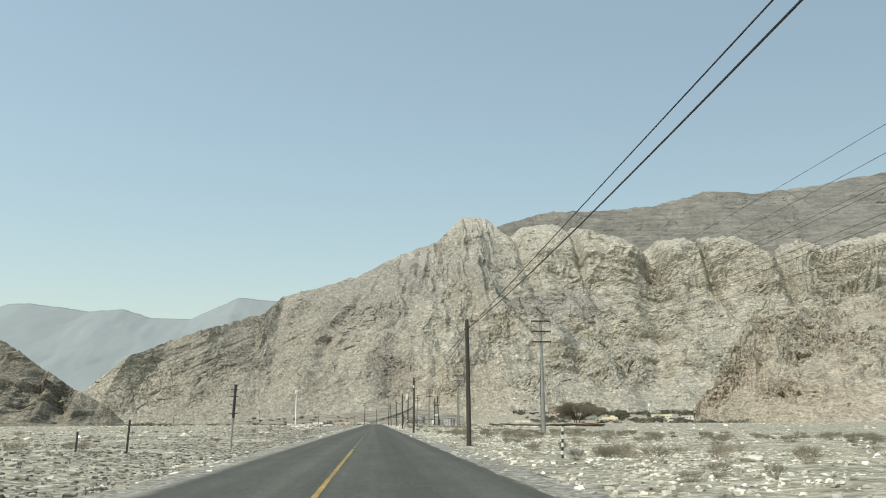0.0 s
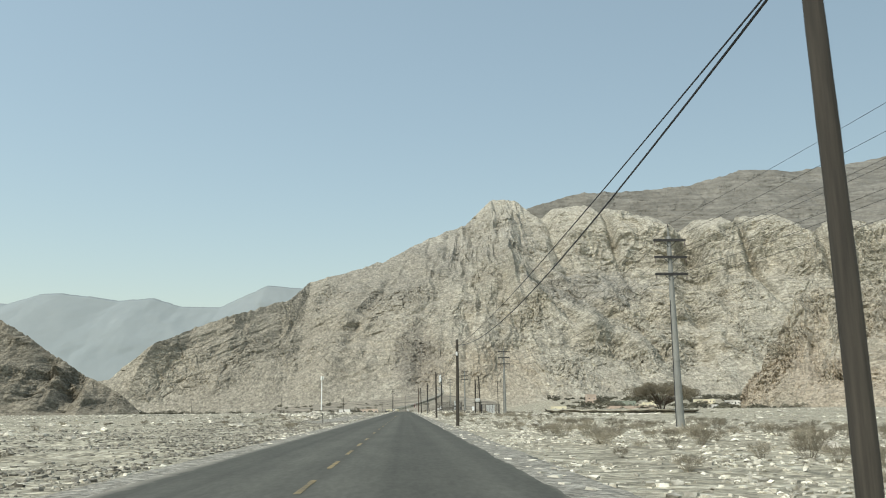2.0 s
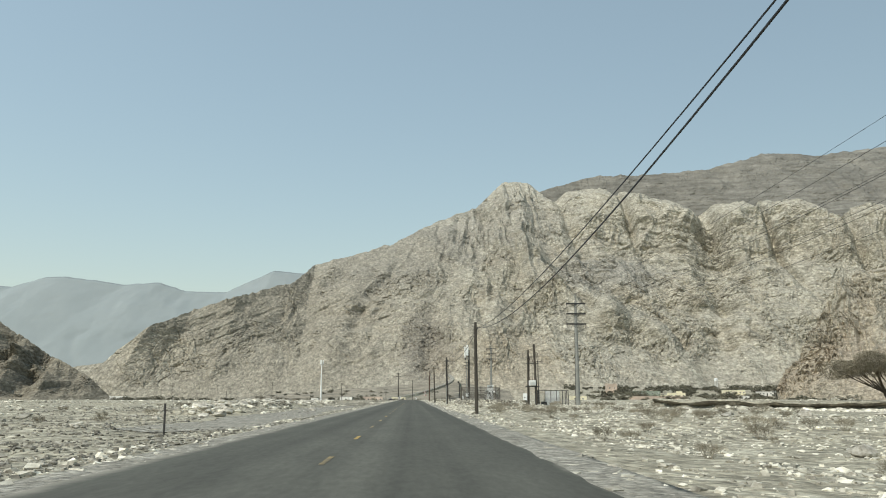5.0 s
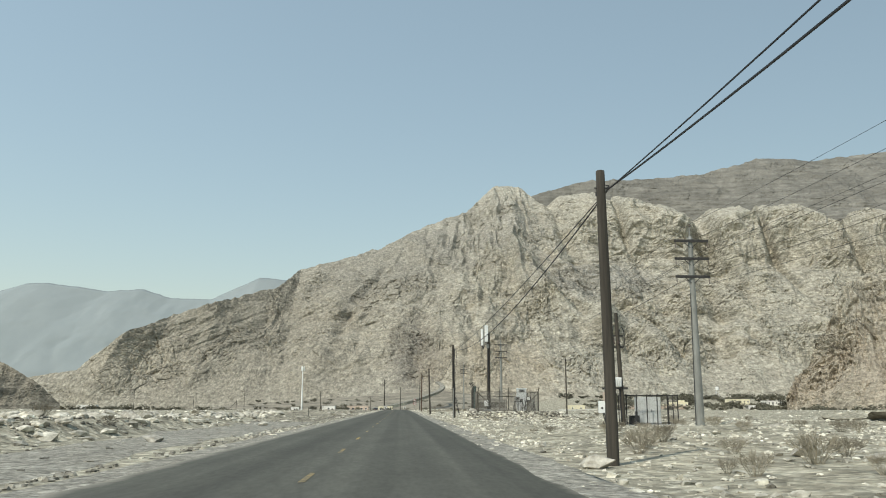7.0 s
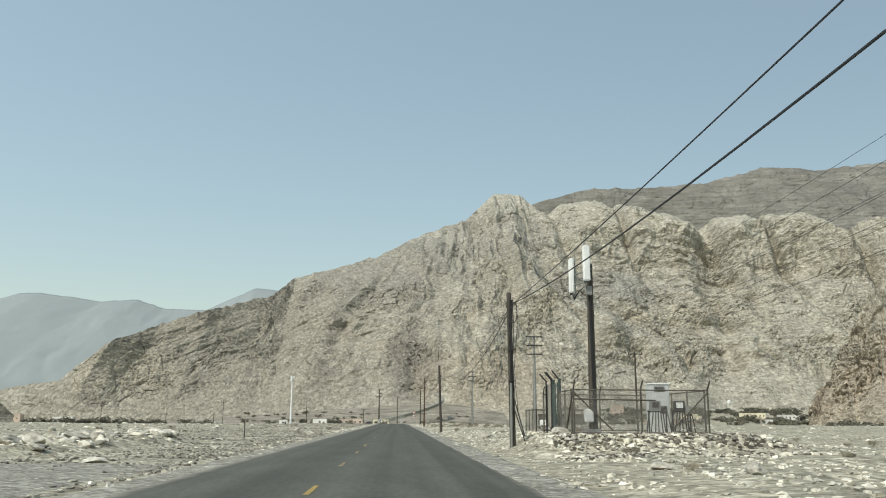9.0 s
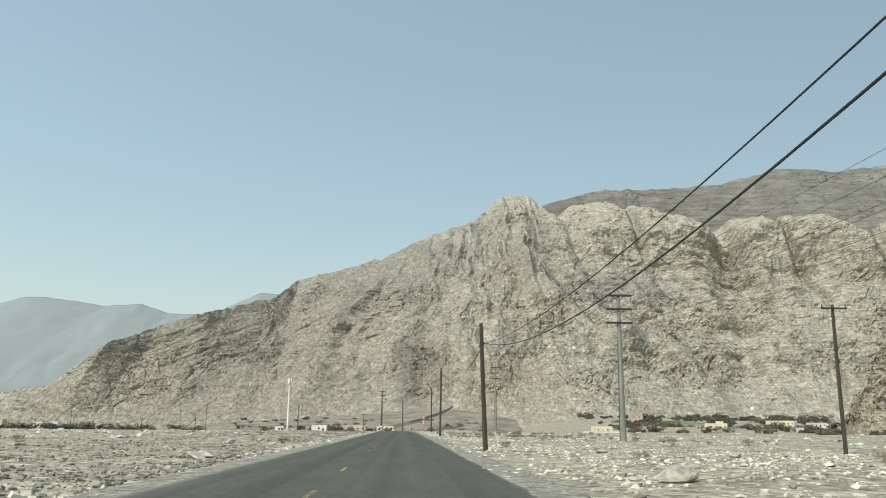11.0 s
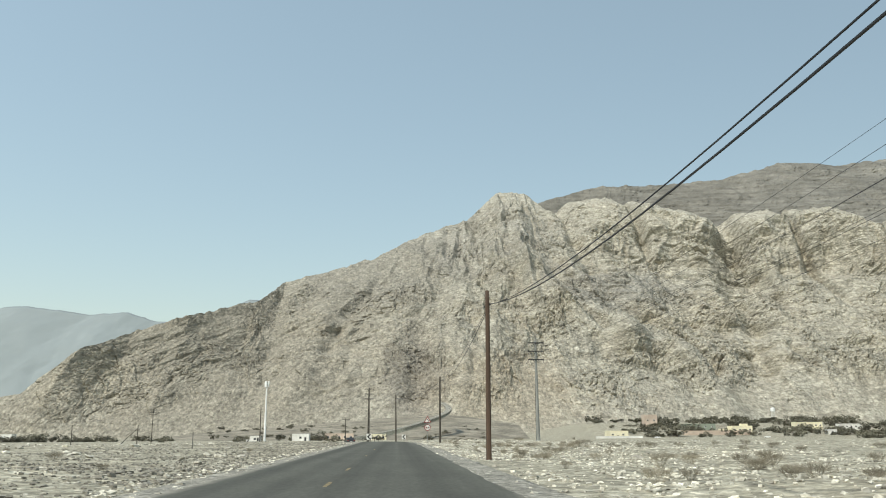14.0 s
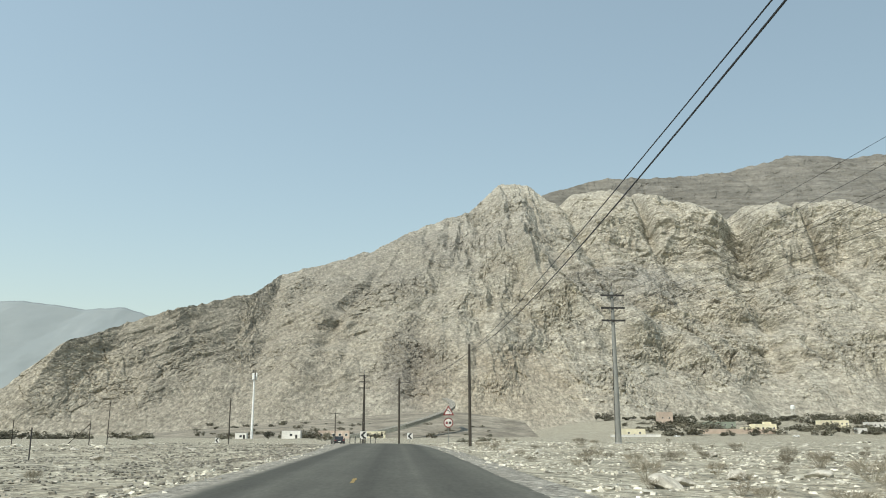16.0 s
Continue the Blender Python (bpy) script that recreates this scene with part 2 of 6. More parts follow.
lanes.inputs["Scale"].default_value, lanes.inputs["Detail"].default_value = 0.9, 3
lspan.inputs["From Min"].default_value, lspan.inputs["From Max"].default_value, lspan.inputs["To Min"].default_value, lspan.inputs["To Max"].default_value = 0.3, 0.7, 0.72, 1.32
tl.new(tco.outputs["Object"], lmap.inputs["Vector"])
tl.new(lmap.outputs["Vector"], lanes.inputs["Vector"])
tl.new(lanes.outputs["Fac"], lspan.inputs["Value"])
lmul.data_type, lmul.blend_type = "RGBA", "MULTIPLY"
lmul.inputs[0].default_value = 1
tl.new(tar_in, lmul.inputs[6])
tl.new(lspan.outputs["Result"], lmul.inputs[7])
tl.new(lmul.outputs[2], dustmix.inputs[6])
M_YELLOW = material("yellow_paint", [(0.24, 0.165, 0.05), (0.42, 0.29, 0.07)], 3.0, 0.7, bump=0.1)
M_WORN = material("worn_yellow_paint", [(0.10, 0.092, 0.07), (0.34, 0.25, 0.09)], 4.0, 0.75, bump=0.1)
M_WOOD = material("pole_wood", [(0.036, 0.032, 0.025), (0.07, 0.061, 0.047)], 14.0, 0.9, bump=0.5, stretch=(1, 1, 0.05), per_object=0.25)
M_REDWOOD = material("reddish_pole_wood", [(0.062, 0.041, 0.028), (0.108, 0.068, 0.044)], 14.0, 0.9, bump=0.5, stretch=(1, 1, 0.05))
M_STEEL = material("galvanised_steel", [(0.21, 0.215, 0.195), (0.30, 0.305, 0.28)], 3.0, 0.6, 0.15, bump=0.05, stretch=(1, 1, 0.3))
M_IRON = material("dark_iron", [(0.03, 0.03, 0.03), (0.06, 0.055, 0.05)], 8.0, 0.6, 0.2, bump=0.1)
M_RUST = material("weathered_brown_steel", [(0.075, 0.068, 0.052), (0.14, 0.125, 0.098)], 8.0, 0.75, 0.1, bump=0.2, stains=0.35)
M_WIRE = material("fence_wire", [(0.20, 0.19, 0.165), (0.32, 0.305, 0.27)], 8.0, 0.6, 0.3, bump=0.0)
M_CABLE = material("black_cable", [(0.015, 0.015, 0.017), (0.025, 0.025, 0.027)], 5.0, 0.6, bump=0.0)
M_CERAMIC = material("brown_ceramic", [(0.05, 0.03, 0.02), (0.08, 0.05, 0.035)], 20.0, 0.3, bump=0.0)
M_WHITE = material("white_painted_metal", [(0.76, 0.77, 0.74), (0.86, 0.87, 0.84)], 4.0, 0.5, bump=0.05, stains=0.1)
M_CABIN = material("grey_cabinet_paint", [(0.54, 0.56, 0.54), (0.64, 0.655, 0.63)], 3.0, 0.5, bump=0.05, stains=0.15)
M_GREEN = material("green_gate_paint", [(0.05, 0.075, 0.066), (0.085, 0.115, 0.10)], 6.0, 0.5, bump=0.1, stains=0.3)
M_SAGE = material("sage_plaster", [(0.20, 0.235, 0.185), (0.25, 0.28, 0.22)], 0.8, 0.8, bump=0.1)
M_BOARD = material("weathered_board", [(0.33, 0.30, 0.24), (0.42, 0.39, 0.32)], 4.0, 0.9, bump=0.2, stretch=(1, 1, 0.3))
M_CONC = material("concrete", [(0.33, 0.32, 0.29), (0.44, 0.43, 0.39)], 6.0, 0.9, bump=0.3)
M_PLASTER = material("cream_plaster", [(0.74, 0.68, 0.48), (0.84, 0.78, 0.58)], 0.8, 0.9, bump=0.1, stains=0.12, per_object=0.08)
M_PINK = material("pinkish_plaster", [(0.50, 0.40, 0.32), (0.58, 0.48, 0.39)], 0.8, 0.9, bump=0.1)
M_LIME = material("whitewash", [(0.66, 0.65, 0.60), (0.78, 0.77, 0.72)], 0.8, 0.9, bump=0.1)
M_GLASS = material("dark_window", [(0.03, 0.035, 0.04), (0.05, 0.055, 0.06)], 1.0, 0.2, bump=0.0)
M_TWIG = material("dry_twigs", [(0.23, 0.205, 0.15), (0.36, 0.325, 0.245)], 3.0, 0.95, bump=0.0, per_object=0.3)
M_BARK = material("acacia_bark", [(0.09, 0.07, 0.05), (0.15, 0.12, 0.09)], 6.0, 0.95, bump=0.5)
M_ACACIA = material("acacia_leaves", [(0.16, 0.142, 0.098), (0.24, 0.212, 0.15)], 1.5, 0.9, bump=0.0)
M_LEAF = material("tree_leaves", [(0.115, 0.112, 0.08), (0.195, 0.186, 0.135)], 0.8, 0.9, bump=0.0, per_object=0.3)
M_STONE = material("pale_stone", [(0.22, 0.20, 0.152), (0.54, 0.51, 0.418), (0.8, 0.772, 0.655)], 2.5, 0.95, bump=0.4, bump_scale=0.05, per_object=0.42, island=True)
M_GREYSTONE = material("grey_stone", [(0.11, 0.101, 0.08), (0.23, 0.215, 0.174), (0.50, 0.475, 0.40)], 2.5, 0.95, bump=0.4, bump_scale=0.05, per_object=0.4, island=True)
M_DARKSTONE = material("dark_stone", [(0.09, 0.08, 0.062), (0.16, 0.145, 0.115)], 2.5, 0.95, bump=0.5, bump_scale=0.06, per_object=0.3, island=True)
M_BOULDER = material("boulder_stone", [(0.30, 0.278, 0.226), (0.46, 0.432, 0.36), (0.64, 0.61, 0.525)], 2.0, 0.95, bump=0.6, bump_scale=0.08, per_object=0.22)
M_RED = material("red_sign", [(0.2, 0.03, 0.028), (0.26, 0.042, 0.036)], 5.0, 0.4, bump=0.0)
M_BLACK = material("black_paint", [(0.02, 0.022, 0.024), (0.04, 0.042, 0.042)], 5.0, 0.5, bump=0.0)
M_CARPAINT = material("dark_car_paint", [(0.05, 0.055, 0.06), (0.06, 0.065, 0.07)], 2.0, 0.25, 0.3, bump=0.0)
M_RUBBER = material("tyre_rubber", [(0.02, 0.02, 0.02), (0.03, 0.03, 0.03)], 6.0, 0.85, bump=0.1)


# ---------------------------------------------------------------- helpers
def mesh_np(name, verts, faces, mat, smooth=False):
    me = bpy.data.meshes.new(name)
    k = faces.shape[1]
    me.vertices.add(len(verts))
    me.vertices.foreach_set("co", np.asarray(verts, np.float32).ravel())
    me.loops.add(faces.size)
    me.loops.foreach_set("vertex_index", faces.astype(np.int32).ravel())
    me.polygons.add(len(faces))
    me.polygons.foreach_set("loop_start", np.arange(0, faces.size, k, dtype=np.int32))
    me.update(calc_edges=True)
    me.validate()
    me.polygons.foreach_set("use_smooth", np.full(len(faces), smooth))
    me.materials.append(mat)
    return me


def grid_faces(nu, nv):
    i = np.arange((nu - 1) * (nv - 1))
    a = (i // (nv - 1)) * nv + i % (nv - 1)
    return np.stack([a, a + nv, a + nv + 1, a + 1], 1)


def part(name, bm, mat, parent=None, label=""):
    me = bpy.data.meshes.new(name)
    bm.to_mesh(me)
    bm.free()
    me.materials.append(mat)
    ob = new(name, me)
    if parent:
        ob.parent = parent
    return tagged(ob, label)


def thing(name, m, label, category, group="", kind=""):
    ob = new(name)
    ob.matrix_basis = m
    return tagged(ob, label, category, group, kind)


def tube(bm, a, b, r1, r2=None, seg=10):
    a, b = Vector(a), Vector(b)
    d = b - a
    m = Matrix.Translation((a + b) / 2) @ d.to_track_quat("Z", "Y").to_matrix().to_4x4()
    bmesh.ops.create_cone(bm, cap_ends=True, segments=seg, radius1=r1, radius2=r1 if r2 is None else r2, depth=d.length, matrix=m)
    return bm


def box(bm, c, s, bevel=0.0, rot=None):
    m = Matrix.Translation(c)
    if rot:
        m = m @ Euler([radians(a) for a in rot]).to_matrix().to_4x4()
    g = bmesh.ops.create_cube(bm, size=1, matrix=m @ Matrix.Diagonal((*s, 1)))
    if bevel:
        es = list({e for v in g["verts"] for e in v.link_edges})
        bmesh.ops.bevel(bm, geom=es, offset=bevel, segments=2, affect="EDGES")
    return bm


def hash3(i, j, k, seed):
    h = (i * 374761393 + j * 668265263 + k * 2147483647 + seed * 1274126177) & 0xFFFFFFFF
    h = ((h ^ (h >> 13)) * 1274126177) & 0xFFFFFFFF
    return ((h ^ (h >> 16)) & 0xFFFF) / 65535.0 * 2 - 1


def vnoise(p, seed=0):
    """Smooth value noise in -1..1 at the points p (n x 3)."""
    f = np.floor(p)
    i = f.astype(np.int64)
    t = p - f
    t = t * t * t * (t * (t * 6 - 15) + 10)
    out = 0
    for a in (0, 1):
        wa = t[:, 0] if a else 1 - t[:, 0]
        for b in (0, 1):
            wb = wa * (t[:, 1] if b else 1 - t[:, 1])
            for c in (0, 1):
                out = out + wb * (t[:, 2] if c else 1 - t[:, 2]) * hash3(i[:, 0] + a, i[:, 1] + b, i[:, 2] + c, seed)
    return out


def fbm(p, size, octaves=4, seed=0, ridged=False, gain=0.5):
    out, amp, q = 0, 1.0, p / size
    for o in range(octaves):
        n = vnoise(q, seed + o)
        out = out + amp * ((1 - 2 * np.abs(n)) if ridged else n)
        q, amp = q * 2.03 + 17.3, amp * gain
    return out


# ---------------------------------------------------------------- mountains
def mountain(name, mat, foot, crest, nu, nv, power, ribs, crags, strata, label, seed, back=0.12, full=120):
    """A plain far slope between a foot line and a crest line, with ribs, ledges and broken rock."""
    foot, crest = np.array(foot, float), np.array(crest, float)
    u = np.linspace(0, 1, nu)
    fs, cs = np.linspace(0, 1, len(foot)), np.linspace(0, 1, len(crest))
    F = np.stack([np.interp(u, fs, foot[:, k]) for k in range(3)], 1)
    C = np.stack([np.interp(u, cs, crest[:, k]) for k in range(3)], 1)
    v = np.concatenate([np.linspace(0, 1, nv - 24), 1 + back * np.linspace(0, 1, 25)[1:]])
    U, V = np.meshgrid(np.arange(nu), v, indexing="ij")
    U, V = U.ravel(), V.ravel()
    f, c = F[U], C[U]
    up = np.where(V < 1, np.abs(V) ** power, 1 - (V - 1) * 2.5)
    P = f + (c - f) * np.stack([V, V, up], 1)
    out = (f - c) * np.array([1, 1, 0])
    out /= np.linalg.norm(out, axis=1)[:, None] + 1e-6
    tall = np.clip((c[:, 2] - f[:, 2]) / full, 0.03, 1)
    env = np.clip(V * 5, 0, 1) * np.clip((1.1 - V) * 4, 0.3, 1) * tall
    warp = 25 * np.stack([fbm(P, 120, 2, seed + 60), fbm(P, 120, 2, seed + 61), fbm(P, 120, 2, seed + 62)], 1) * ribs[0] / 150
    B = P + warp
    rib = 1.3 * fbm(B * np.array([1, 0.2, 0.2]), ribs[0] * 2.3, 1, seed + 70, True) + fbm(B * np.array([1, 0.3, 0.35]), ribs[0], 3, seed, True, 0.5) - 0.5 * fbm(B * np.array([1, 0.4, 0.3]), ribs[0] * 0.36, 3, seed + 3, True, 0.55)
    d = ribs[1] * rib * env
    rough = np.interp(V, [0, 0.3, 0.65, 1], [0.6, 0.85, 1, 1])
    bed = (P[:, 2] + 5 * fbm(P, 110, 3, seed + 5)) / strata[0]
    ledge, ledge2 = np.abs((bed % 1) - 0.3), np.abs(((bed * 2.7) % 1) - 0.3)
    soft = np.clip(0.65 + 0.8 * fbm(P, 110, 2, seed + 9), 0.15, 1.2)
    d += strata[1] * (0.7 * ledge + 0.8 * ledge2 - 0.5) * env * soft * rough
    block = -fbm(B * np.array([1, 1, 0.8]), crags[0], 3, seed + 20, True, 0.55) + 0.9 * fbm(B * np.array([1.2, 1, 0.8]), crags[0] * 0.3, 3, seed + 27, True, 0.65)
    d += crags[1] * block * rough * np.clip(env * 1.3, 0.05, 1)
    P += out * d[:, None]
    P[:, 2] += np.clip((V - 0.85) * 7, 0, 1) * 1.6 * crags[1] * fbm(P, crags[0] * 1.6, 4, seed + 44, True, 0.6) * tall
    me = mesh_np(name, P, grid_faces(nu, len(v)), mat, back > 0.5)
    return tagged(new(name, me), label, "mountain", kind="structure")


def noise2(a, b, seed):
    """Smooth value noise in -1..1 over two coordinates."""
    fa, fb = np.floor(a), np.floor(b)
    ia, ib, ta, tb = fa.astype(np.int64), fb.astype(np.int64), a - fa, b - fb
    ta, tb = ta * ta * (3 - 2 * ta), tb * tb * (3 - 2 * tb)
    h = [hash3(ia + p, ib + q, 0 * ia, seed) for p in (0, 1) for q in (0, 1)]
    lo, hi = h[0] + (h[1] - h[0]) * tb, h[2] + (h[3] - h[2]) * tb
    return lo + (hi - lo) * ta


def fbm2(a, b, octaves=3, seed=0, ridged=False, gain=0.5):
    out, amp = 0, 1.0
    for o in range(octaves):
        n = noise2(a, b, seed + o)
        out, amp = out + amp * ((1 - 2 * np.abs(n)) if ridged else n), amp * gain
        a, b = a * 2.03 + 17.3, b * 2.03 + 5.1
    return out


def facets(a, b, size, seed):
    """Jointed blocks over two coordinates: each a tilted facet with its own height, cracked off from its neighbours."""
    a, b = a / size, b / size
    ia, ib = np.floor(a).astype(np.int64), np.floor(b).astype(np.int64)
    f1, f2 = np.full(a.shape, 9.0), np.full(a.shape, 9.0)
    lift, za = np.zeros(a.shape), np.zeros(a.shape, np.int64)
    for p in (-1, 0, 1):
        for q in (-1, 0, 1):
            h = hash3(ia + p, ib + q, za, seed)
            g = hash3(ia + p, ib + q, za + 1, seed)
            da, db = a - (ia + p + 0.5 + 0.42 * h), b - (ib + q + 0.5 + 0.42 * g)
            d = np.sqrt(da * da + db * db)
            tilt = 0.8 * h * g + 0.75 * da * np.sin(9 * g + 4 * h) + 0.75 * db * np.cos(7 * h - 5 * g)
            nearer = d < f1
            f2 = np.where(nearer, f1, np.minimum(f2, d))
            lift = np.where(nearer, tilt, lift)
            f1 = np.where(nearer, d, f1)
    return size * (lift + 0.28 * np.clip((f2 - f1) * 5, 0, 1))


def rock_face(name, mat, foot, crest, nu, nv, power, label, seed, dip, shear, cliff=None, forms=(), fans=(), notches=(), scale=1.0, full=120, ribs=(115, 14), crag=1.0):
    """A broken limestone face from its foot line to its crest: ribs and gullies, beds that dip, jointed crags and debris fans."""
    foot, crest = np.array(foot, float), np.array(crest, float)
    u = np.linspace(0, 1, nu)
    F = np.stack([np.interp(u, np.linspace(0, 1, len(foot)), foot[:, k]) for k in range(3)], 1)
    C = np.stack([np.interp(u, np.linspace(0, 1, len(crest)), crest[:, k]) for k in range(3)], 1)
    S = np.concatenate([[0], np.cumsum(np.linalg.norm(np.diff((F + C)[:, :2] / 2, axis=0), axis=1))])
    v = np.concatenate([np.linspace(0, 1, nv - 16), 1 + 0.12 * np.linspace(0, 1, 17)[1:]])
    U, V = np.meshgrid(np.arange(nu), v, indexing="ij")
    U, V = U.ravel(), V.ravel()
    f, c, w, s = F[U], C[U], u[U], S[U] / scale
    up = np.where(V < 1, np.abs(V) ** power, 1 - (V - 1) * 2.5)
    H = V.copy()
    k = 0 * V
    if cliff:
        k = np.interp(w, [cliff[0], cliff[1]], [0, 1])
        H += k * 0.07 * (np.interp(V, [0, 0.5, 0.70, 0.95, 1], [0, 0.7, 1, -1, 0]))
    P = f + (c - f) * np.stack([H, H, up], 1)
    out = (f - c) * np.array([1, 1, 0])
    run = np.linalg.norm(out, axis=1) + 1e-6
    out /= run[:, None]
    b = (P[:, 2] + 0.22 * run * H) / scale
    w1, w2 = 16 * fbm2(s / 95, b / 95, 3, seed), 16 * fbm2(s / 95, b / 95, 3, seed + 10)
    a2, b2 = s + w1, b + w2
    tall = np.clip((c[:, 2] - f[:, 2]) / full, 0.03, 1)
    env = np.clip(V * 5, 0, 1) * np.clip((1.12 - V) * 4, 0.35, 1) * tall
    fan = np.clip(1.1 * fbm2(s / 130, b / 90, 3, seed + 30) + 0.25 - 2.0 * V, 0, 1) if cliff else 0 * V
    for x0, z0, rx, rz in fans:
        fan = np.maximum(fan, np.clip(1.5 - 1.2 * np.hypot((P[:, 0] + w1 - x0) / rx, (P[:, 2] + 0.6 * w2 - z0) / rz), 0, 1))
    bare = 1 - 0.8 * fan
    q = a2 + b * np.interp(w, [0, 0.35, 0.5, 1], shear)
    rib = 0.9 * fbm2(q / ribs[0] / 2.1, b / 700, 1, seed + 40, True) + fbm2(q / ribs[0], b2 / 190, 3, seed + 43, True, 0.5) - 0.25 * fbm2(q / ribs[0] / 0.35, b2 / 60, 3, seed + 47, True, 0.55)
    d = ribs[1] * rib * env * (0.35 + 0.65 * bare) * (np.interp(w, [0, 0.12, 0.4], [0.25, 0.4, 1]) if cliff else 1)
    bed = (P[:, 2] + np.interp(w, [0, 0.3, 0.5, 1], dip) * P[:, 0]) / scale + 7 * fbm2(s / 150, b / 150, 3, seed + 50)
    strong = np.clip(0.75 + 0.9 * fbm2(s / 120, b / 70, 2, seed + 55), 0.15, 1.5)
    ledge = 3.4 * np.tanh(2.2 * noise2(bed / 15, s / 70, seed + 56)) + 2.2 * np.tanh(3 * noise2(bed / 6, s / 36, seed + 57)) + 1.3 * noise2(bed / 3.1, s / 14, seed + 58)
    crags = 0.15 * facets(a2 + 0.4 * b2, b2 * 0.75, 22, seed + 60) + 0.25 * facets(a2 - 0.3 * b2, b2 * 0.9, 9.5, seed + 61) + 0.48 * facets(a2 + 0.2 * b2, b2, 4.4, seed + 62)
    crags = crags + 0.5 * fbm2(a2 / 4, b2 / 4, 2, seed + 63, True, 0.6)
    patchy = np.clip(0.75 + 0.8 * fbm2(a2 / 70, b2 / 50, 3, seed + 65), 0.2, 1.4)
    rough = np.clip(env * 1.3, 0.06, 1) * bare * crag * (np.interp(w, [0, 0.28, 0.42], [0.6, 0.75, 1]) if cliff else 1)
    d = d + scale * (ledge * strong * rough * (0.8 + 0.2 * k) + crags * patchy * rough)
    for x0, z0, x1, z1, wide, amp in forms:            # named spurs (+) and gullies (-), as lines on the face
        ax, az, bx, bz = P[:, 0] + 0.5 * w1 - x0, P[:, 2] + 0.5 * w2 - z0, x1 - x0, z1 - z0
        g = np.clip((ax * bx + az * bz) / (bx * bx + bz * bz), 0, 1)
        d = d + amp * np.exp(-((ax - g * bx) ** 2 + (az - g * bz) ** 2) / wide ** 2)
    if cliff:                                          # upright pillars below the rim
        pillar = 6 * fbm2(a2 / 22, b2 / 90, 3, seed + 70, True, 0.55) - 8 * fbm2(a2 / 70, b2 / 260, 2, seed + 74, True, 0.4)
        d = d + k * np.interp(V, [0, 0.4, 0.6, 0.72, 1, 1.12], [0, 0.1, 0.3, 1, 0.8, 0]) * pillar
    for x0, wide, deep in notches:                     # gaps between the buttresses of the rim
        g = np.exp(-((P[:, 0] + 0.25 * w1 - x0) / wide) ** 2)
        d = d - 2.6 * deep * g * np.clip((V - 0.42) * 3, 0, 1)
        P[:, 2] -= deep * g * np.clip((V - 0.75) * 5, 0, 1)
    P += out * (0.88 * d)[:, None]
    P[:, 2] += 0.42 * d * np.clip(V * 4, 0, 1) * np.interp(V, [0.9, 1], [1, 0.45])
    P[:, 2] += np.clip((V - 0.95) * 20, 0, 1) * 2.4 * scale * fbm2(a2 / 26, b / 400, 4, seed + 80, True, 0.6) * tall
    return tagged(new(name, mesh_np(name, P, grid_faces(nu, len(v)), mat)), label, "mountain", kind="structure")


rock_face("mountain", M_ROCK,
          [(-600, 1330, -6), (-500, 1328, -6), (-440, 1322, -6), (-375, 1318, -6), (-300, 1310, -6), (-225, 1300, -6), (-170, 1290, -6), (-95, 1275, -6),
           (-10, 1260, -6), (45, 1250, -6), (95, 1240, -6), (135, 1230, -6), (170, 1225, -6), (205, 1225, -6), (270, 1240, -6), (350, 1270, -6),
           (420, 1295, -6), (490, 1300, -6), (580, 1310, -6), (650, 1330, -6), (720, 1345, -6), (790, 1370, -6), (850, 1390, -6), (930, 1400, -6), (1020, 1400, -6), (1150, 1400, -6)],
          [(-575, 1400, 34), (-474, 1400, 52), (-409, 1415, 106), (-370, 1500, 142), (-306, 1540, 169), (-232, 1700, 217), (-206, 1830, 273), (-106, 1840, 300),
           (-4, 1846, 340), (61, 1900, 386), (145, 1980, 431), (216, 2045, 509), (276, 2045, 508), (313, 2000, 470), (405, 1950, 476), (505, 1900, 452),
           (586, 1850, 418), (676, 1800, 408), (798, 1800, 416), (838, 1720, 380), (870, 1690, 372), (902, 1680, 378), (953, 1670, 364), (1012, 1660, 378), (1095, 1650, 392), (1261, 1640, 412)],
          1300, 430, 1.1, "rugged pale grey-brown limestone mountain with craggy ledges and gullies", 3,
          dip=(-0.5, -0.35, -0.05, 0.03), shear=(-0.25, -0.3, 0.35, 0.3), cliff=(0.5, 0.6),
          forms=[(228, 430, 222, 260, 30, 20), (222, 260, 240, 185, 26, 30), (240, 185, 330, 140, 30, 26), (330, 140, 405, 108, 28, 30), (405, 108, 420, 20, 30, 18),
                 (262, 196, 296, 152, 11, -22), (425, 135, 448, 92, 13, -24), (300, 230, 400, 165, 18, -14),
                 (625, 410, 600, 345, 22, -26), (600, 345, 560, 230, 24, -30), (560, 230, 552, 155, 18, -26), (552, 155, 520, 90, 20, -20), (520, 90, 460, 30, 24, -12),
                 (573, 108, 582, 84, 8, -14), (-88, 168, -102, 112, 11, -15), (66, 244, 16, 60, 22, -17),
                 (-31, 255, -75, 190, 14, -12), (-110, 250, -143, 44, 30, 12), (176, 318, 62, 21, 40, 11)],
          fans=[(-230, 15, 200, 40), (470, 15, 70, 50), (600, 20, 60, 60), (60, 20, 90, 24)],
          notches=[(335, 14, 10), (458, 9, 9), (612, 22, 13), (722, 8, 13), (850, 14, 14)])
